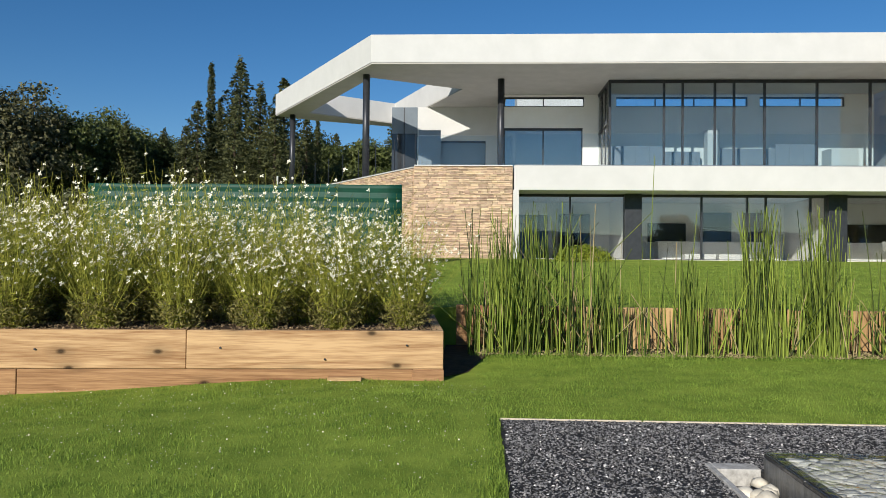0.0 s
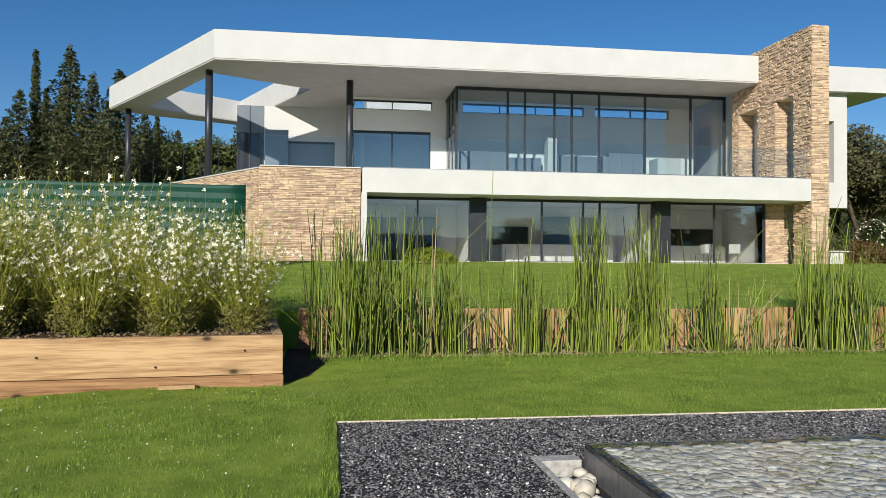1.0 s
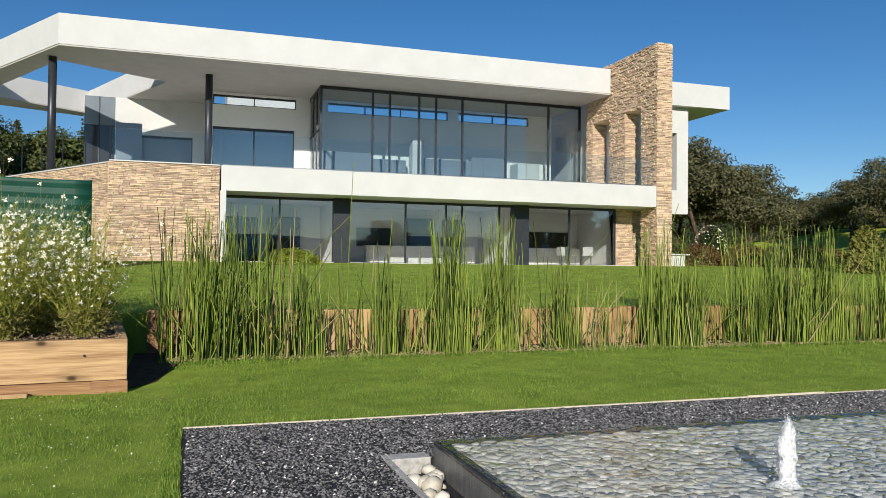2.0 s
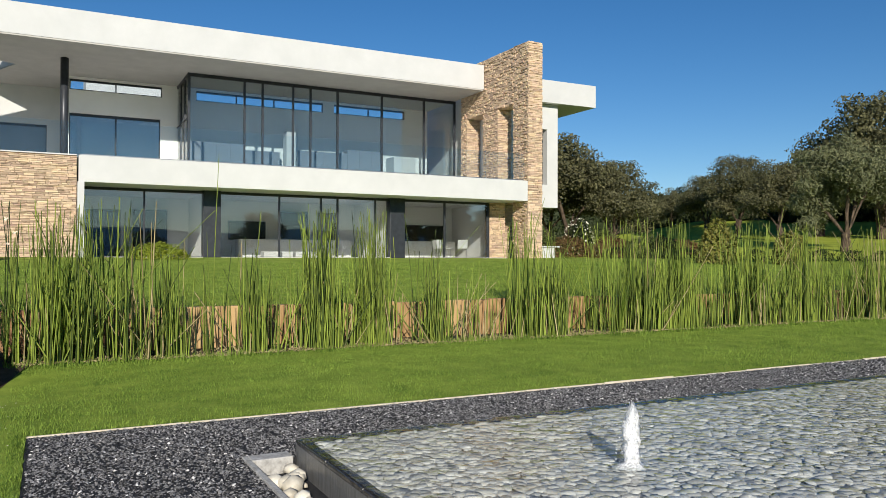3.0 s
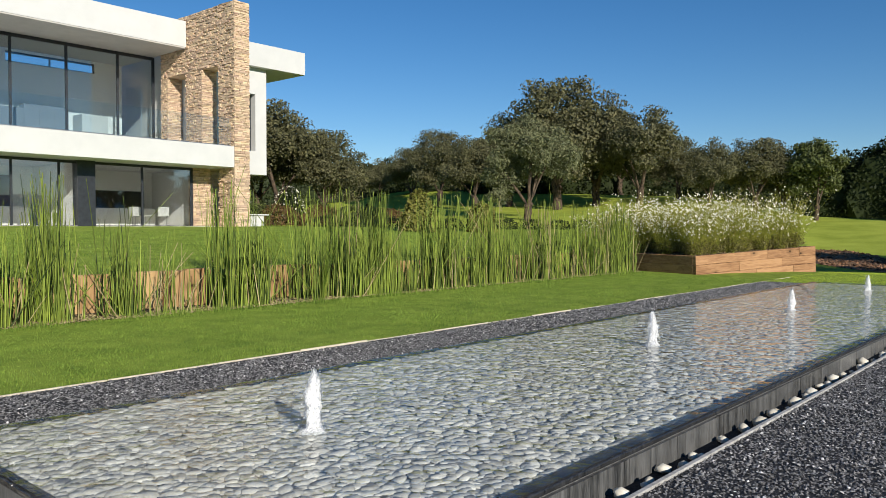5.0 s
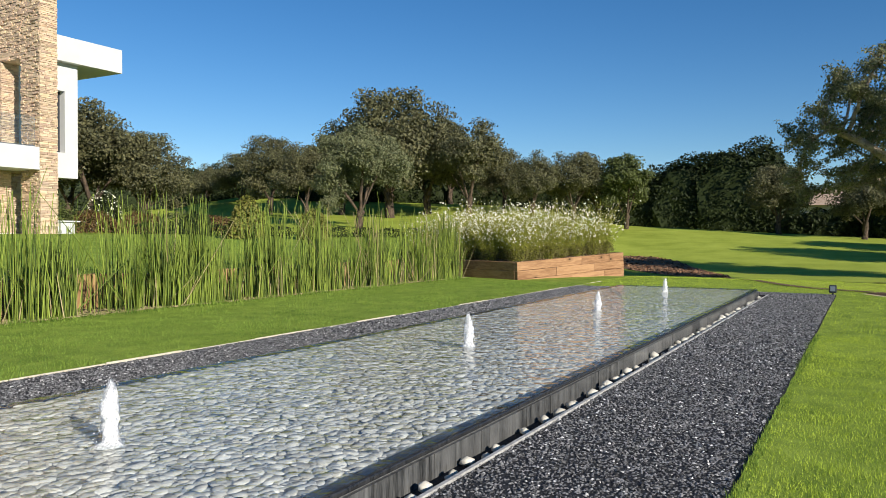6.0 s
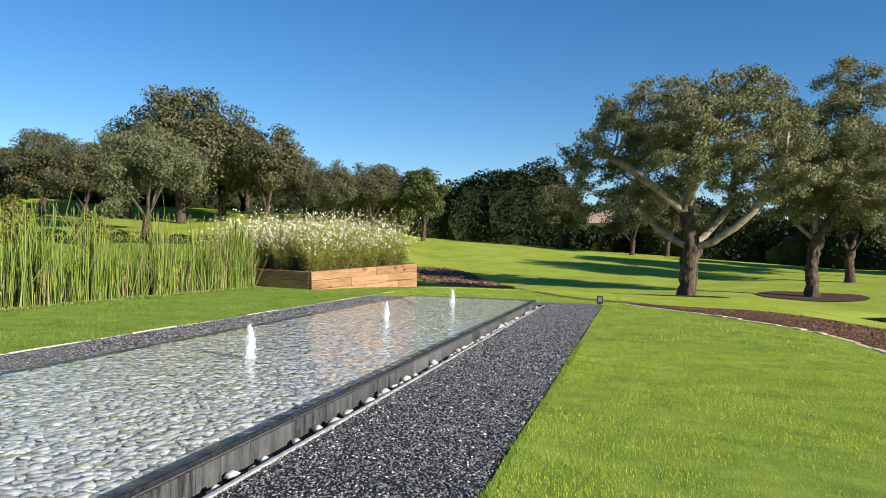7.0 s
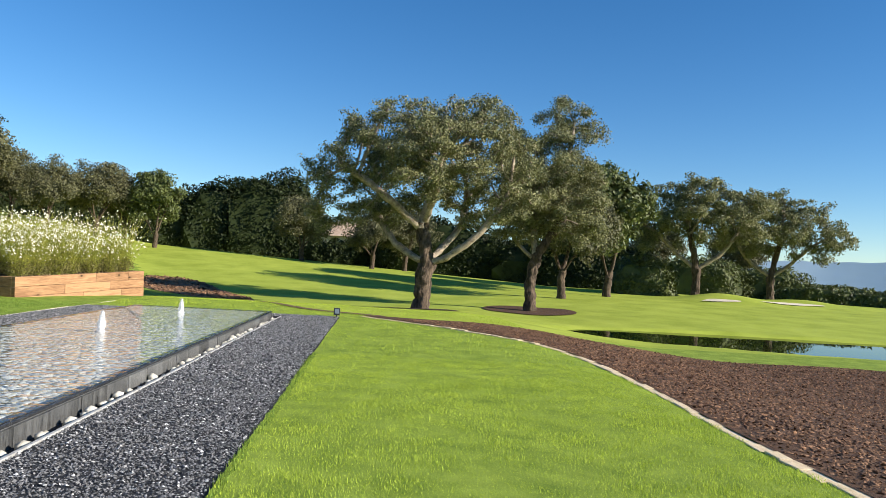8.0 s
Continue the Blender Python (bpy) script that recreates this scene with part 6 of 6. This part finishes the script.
lamp = empty("garden_spotlight", (19.86, 0.93, -0.02), label="small black garden spotlight at the gravel's corner", category="lamp")
part("spike", abox(-0.015, 0.015, -0.015, 0.015, -0.05, 0.06), DARKMETAL, lamp)
part("bracket", abox(-0.02, 0.02, -0.08, 0.08, 0.06, 0.075), DARKMETAL, lamp)
part("head", abox(-0.055, 0.045, -0.075, 0.075, 0.078, 0.24, 0.012), DARKMETAL, lamp)
part("lens", abox(-0.062, -0.056, -0.05, 0.05, 0.105, 0.215), GREYGLASS, lamp)

# a neighbour's house far behind the trees
hx, hy = at(87.1, 80)
nb = empty("neighbour_house", (hx, hy, float(height(hx, hy))), label="low pale house with a clay-tiled roof behind the trees", category="house")
part("wall", abox(-3, 3, -6, 6, 0, 2.7), RENDER, nb)
b = bmesh.new()
vs = [b.verts.new(p) for p in ((-3.6, -6.6, 2.7), (3.6, -6.6, 2.7), (3.6, 6.6, 2.7), (-3.6, 6.6, 2.7), (0, -4, 4.3), (0, 4, 4.3))]
for f in ((0, 1, 4), (1, 2, 5, 4), (2, 3, 5), (3, 0, 4, 5), (3, 2, 1, 0)):
    b.faces.new([vs[q] for q in f])
part("roof", b, ROOFTILE, nb)
for wy in (-4, 0, 4):
    w = part("window", abox(-3.05, -2.99, wy - 0.6, wy + 0.6, 0.9, 2.1), DARKMETAL, nb)
    part("pane", abox(-3.07, -3.055, wy - 0.5, wy + 0.5, 1.0, 2.0), GREYGLASS, w)

# far hills; the haze of distance is put into their pale blue colour
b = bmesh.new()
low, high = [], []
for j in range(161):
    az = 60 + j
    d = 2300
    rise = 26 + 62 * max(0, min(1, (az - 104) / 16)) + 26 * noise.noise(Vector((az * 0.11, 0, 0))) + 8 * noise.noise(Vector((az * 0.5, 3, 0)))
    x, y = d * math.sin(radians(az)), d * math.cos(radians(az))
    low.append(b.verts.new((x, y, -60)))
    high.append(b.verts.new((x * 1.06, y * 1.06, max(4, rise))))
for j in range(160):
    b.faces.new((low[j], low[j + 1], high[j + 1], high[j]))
tagged(part("backdrop", b, HILL, shade=True), "hills on the horizon, coloured pale blue for haze", "hills", kind="structure")


# ---- grass blades ----
def blades(name, count, areas, length, width, seed, skip=None, mat=BLADE):
    rng = np.random.default_rng(seed)
    size = np.array([(a[1] - a[0]) * (a[3] - a[2]) for a in areas])
    which = rng.choice(len(areas), count, p=size / size.sum())
    A = np.array(areas)[which]
    x, y = rng.uniform(A[:, 0], A[:, 1]), rng.uniform(A[:, 2], A[:, 3])
    if skip is not None:
        keep = ~skip(x, y)
        x, y = x[keep], y[keep]
    n = len(x)
    patch = 0.75 + 0.5 * (np.sin(x * 2.1 + np.sin(y * 1.7)) * np.sin(y * 2.6 + x * 0.7) * 0.5 + 0.5)
    lump = 0.5 + 0.5 * np.sin(6.8 * x + 2.2 * np.sin(3.3 * y)) * np.sin(6.1 * y + 2.4 * np.sin(2.9 * x))
    h = length * rng.uniform(0.5, 1.25, n) * patch * (0.62 + 0.75 * lump ** 1.5)
    a, lean = rng.uniform(0, 6.283, n), np.abs(rng.normal(0.0, 0.55, n))
    la = rng.uniform(0, 6.283, n)
    w = width * rng.uniform(0.6, 1.2, n)
    base = np.stack([x, y, height(x, y) - 0.004], -1)
    sd = np.stack([np.cos(a), np.sin(a), np.zeros(n)], -1) * w[:, None]
    tip = base + np.stack([np.cos(la) * np.sin(lean) * h, np.sin(la) * np.sin(lean) * h, np.cos(lean) * h], -1)
    return np_mesh(name, np.stack([base - sd, base + sd, tip], 1).reshape(-1, 3), np.arange(n * 3).reshape(-1, 3), mat)


def not_lawn(x, y):
    inside = (x > GX0 - 0.01) & (x < GX1) & (y > GY0 - 0.01) & (y < GY1 + 0.02)
    bed = y < np.interp(x, near_edge[order, 0], near_edge[order, 1]) + 0.06
    return inside | (bed & (x < 20.6)) | ((x < -0.05) & (y > 9.41 + 0.102 * x)) | ((y > 10.95) & (y < 12.02) & (x > -1) & (x < 21.6))


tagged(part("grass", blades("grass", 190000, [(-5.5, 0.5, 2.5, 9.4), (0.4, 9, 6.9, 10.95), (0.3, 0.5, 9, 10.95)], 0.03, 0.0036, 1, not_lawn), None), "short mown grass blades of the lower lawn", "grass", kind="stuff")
# the next two stretches take the blade colour brightened for sunlight
tagged(part("grass", blades("grass", 220000, [(2.5, 12, -3.4, 0.87)], 0.024, 0.0027, 2, not_lawn, BLADE_SUN), None), "mown grass blades beside the gravel, coloured as sunlit", "grass", kind="stuff")
tagged(part("grass", blades("grass", 85000, [(12, 26, -4, 0.9), (20, 30, 0.9, 7)], 0.035, 0.0045, 3, not_lawn, BLADE_SUN), None), "mown grass blades farther along the pool, coloured as sunlit", "grass", kind="stuff")
tagged(part("grass", blades("grass", 50000, [(9, 21, 6.9, 11)], 0.036, 0.005, 5, not_lawn), None), "mown grass blades between pool and reeds", "grass", kind="stuff")
tagged(part("grass", blades("grass", 90000, [(-6, 24, 12.05, 24)], 0.05, 0.007, 4), None), "mown grass blades of the upper lawn", "grass", kind="stuff")
tagged(part("grass", blades("grass", 60000, [(-5.5, 0.5, -3.1, 2.5), (0.4, 2.5, -3.1, 0.87)], 0.03, 0.004, 6, not_lawn), None), "mown grass blades where the walk begins", "grass", kind="stuff")
tagged(part("grass", blades("grass", 9000, [(0.4, 0.525, 0.7, 6.95), (0.4, 12.0, 0.79, 0.885), (0.4, 16, 6.89, 6.96)], 0.05, 0.004, 11, None), None), "ragged grass overhanging the edge of the gravel", "grass", kind="stuff")
tagged(part("grass", blades("grass", 16000, [(0.2, 21.5, 10.72, 11.12)], 0.075, 0.006, 8, None), None), "longer unmown grass along the foot of the reeds", "grass", kind="stuff")
flecks = leaves(np.stack([RNG.uniform(-6, 0.4, 900), RNG.uniform(5.0, 8.9, 900), np.full(900, 0.0)], -1) * 1.0, 0.014, RNG, 0.8, 2.0)
fv = flecks[0].copy()
fv[:, 2] = fv[:, 2] + height(fv[:, 0], fv[:, 1]) + 0.045
tagged(part("fallen_petals", np_mesh("fallen_petals", fv, flecks[1], PETAL), None), "small pale petals fallen on the lawn", "petals", kind="stuff")
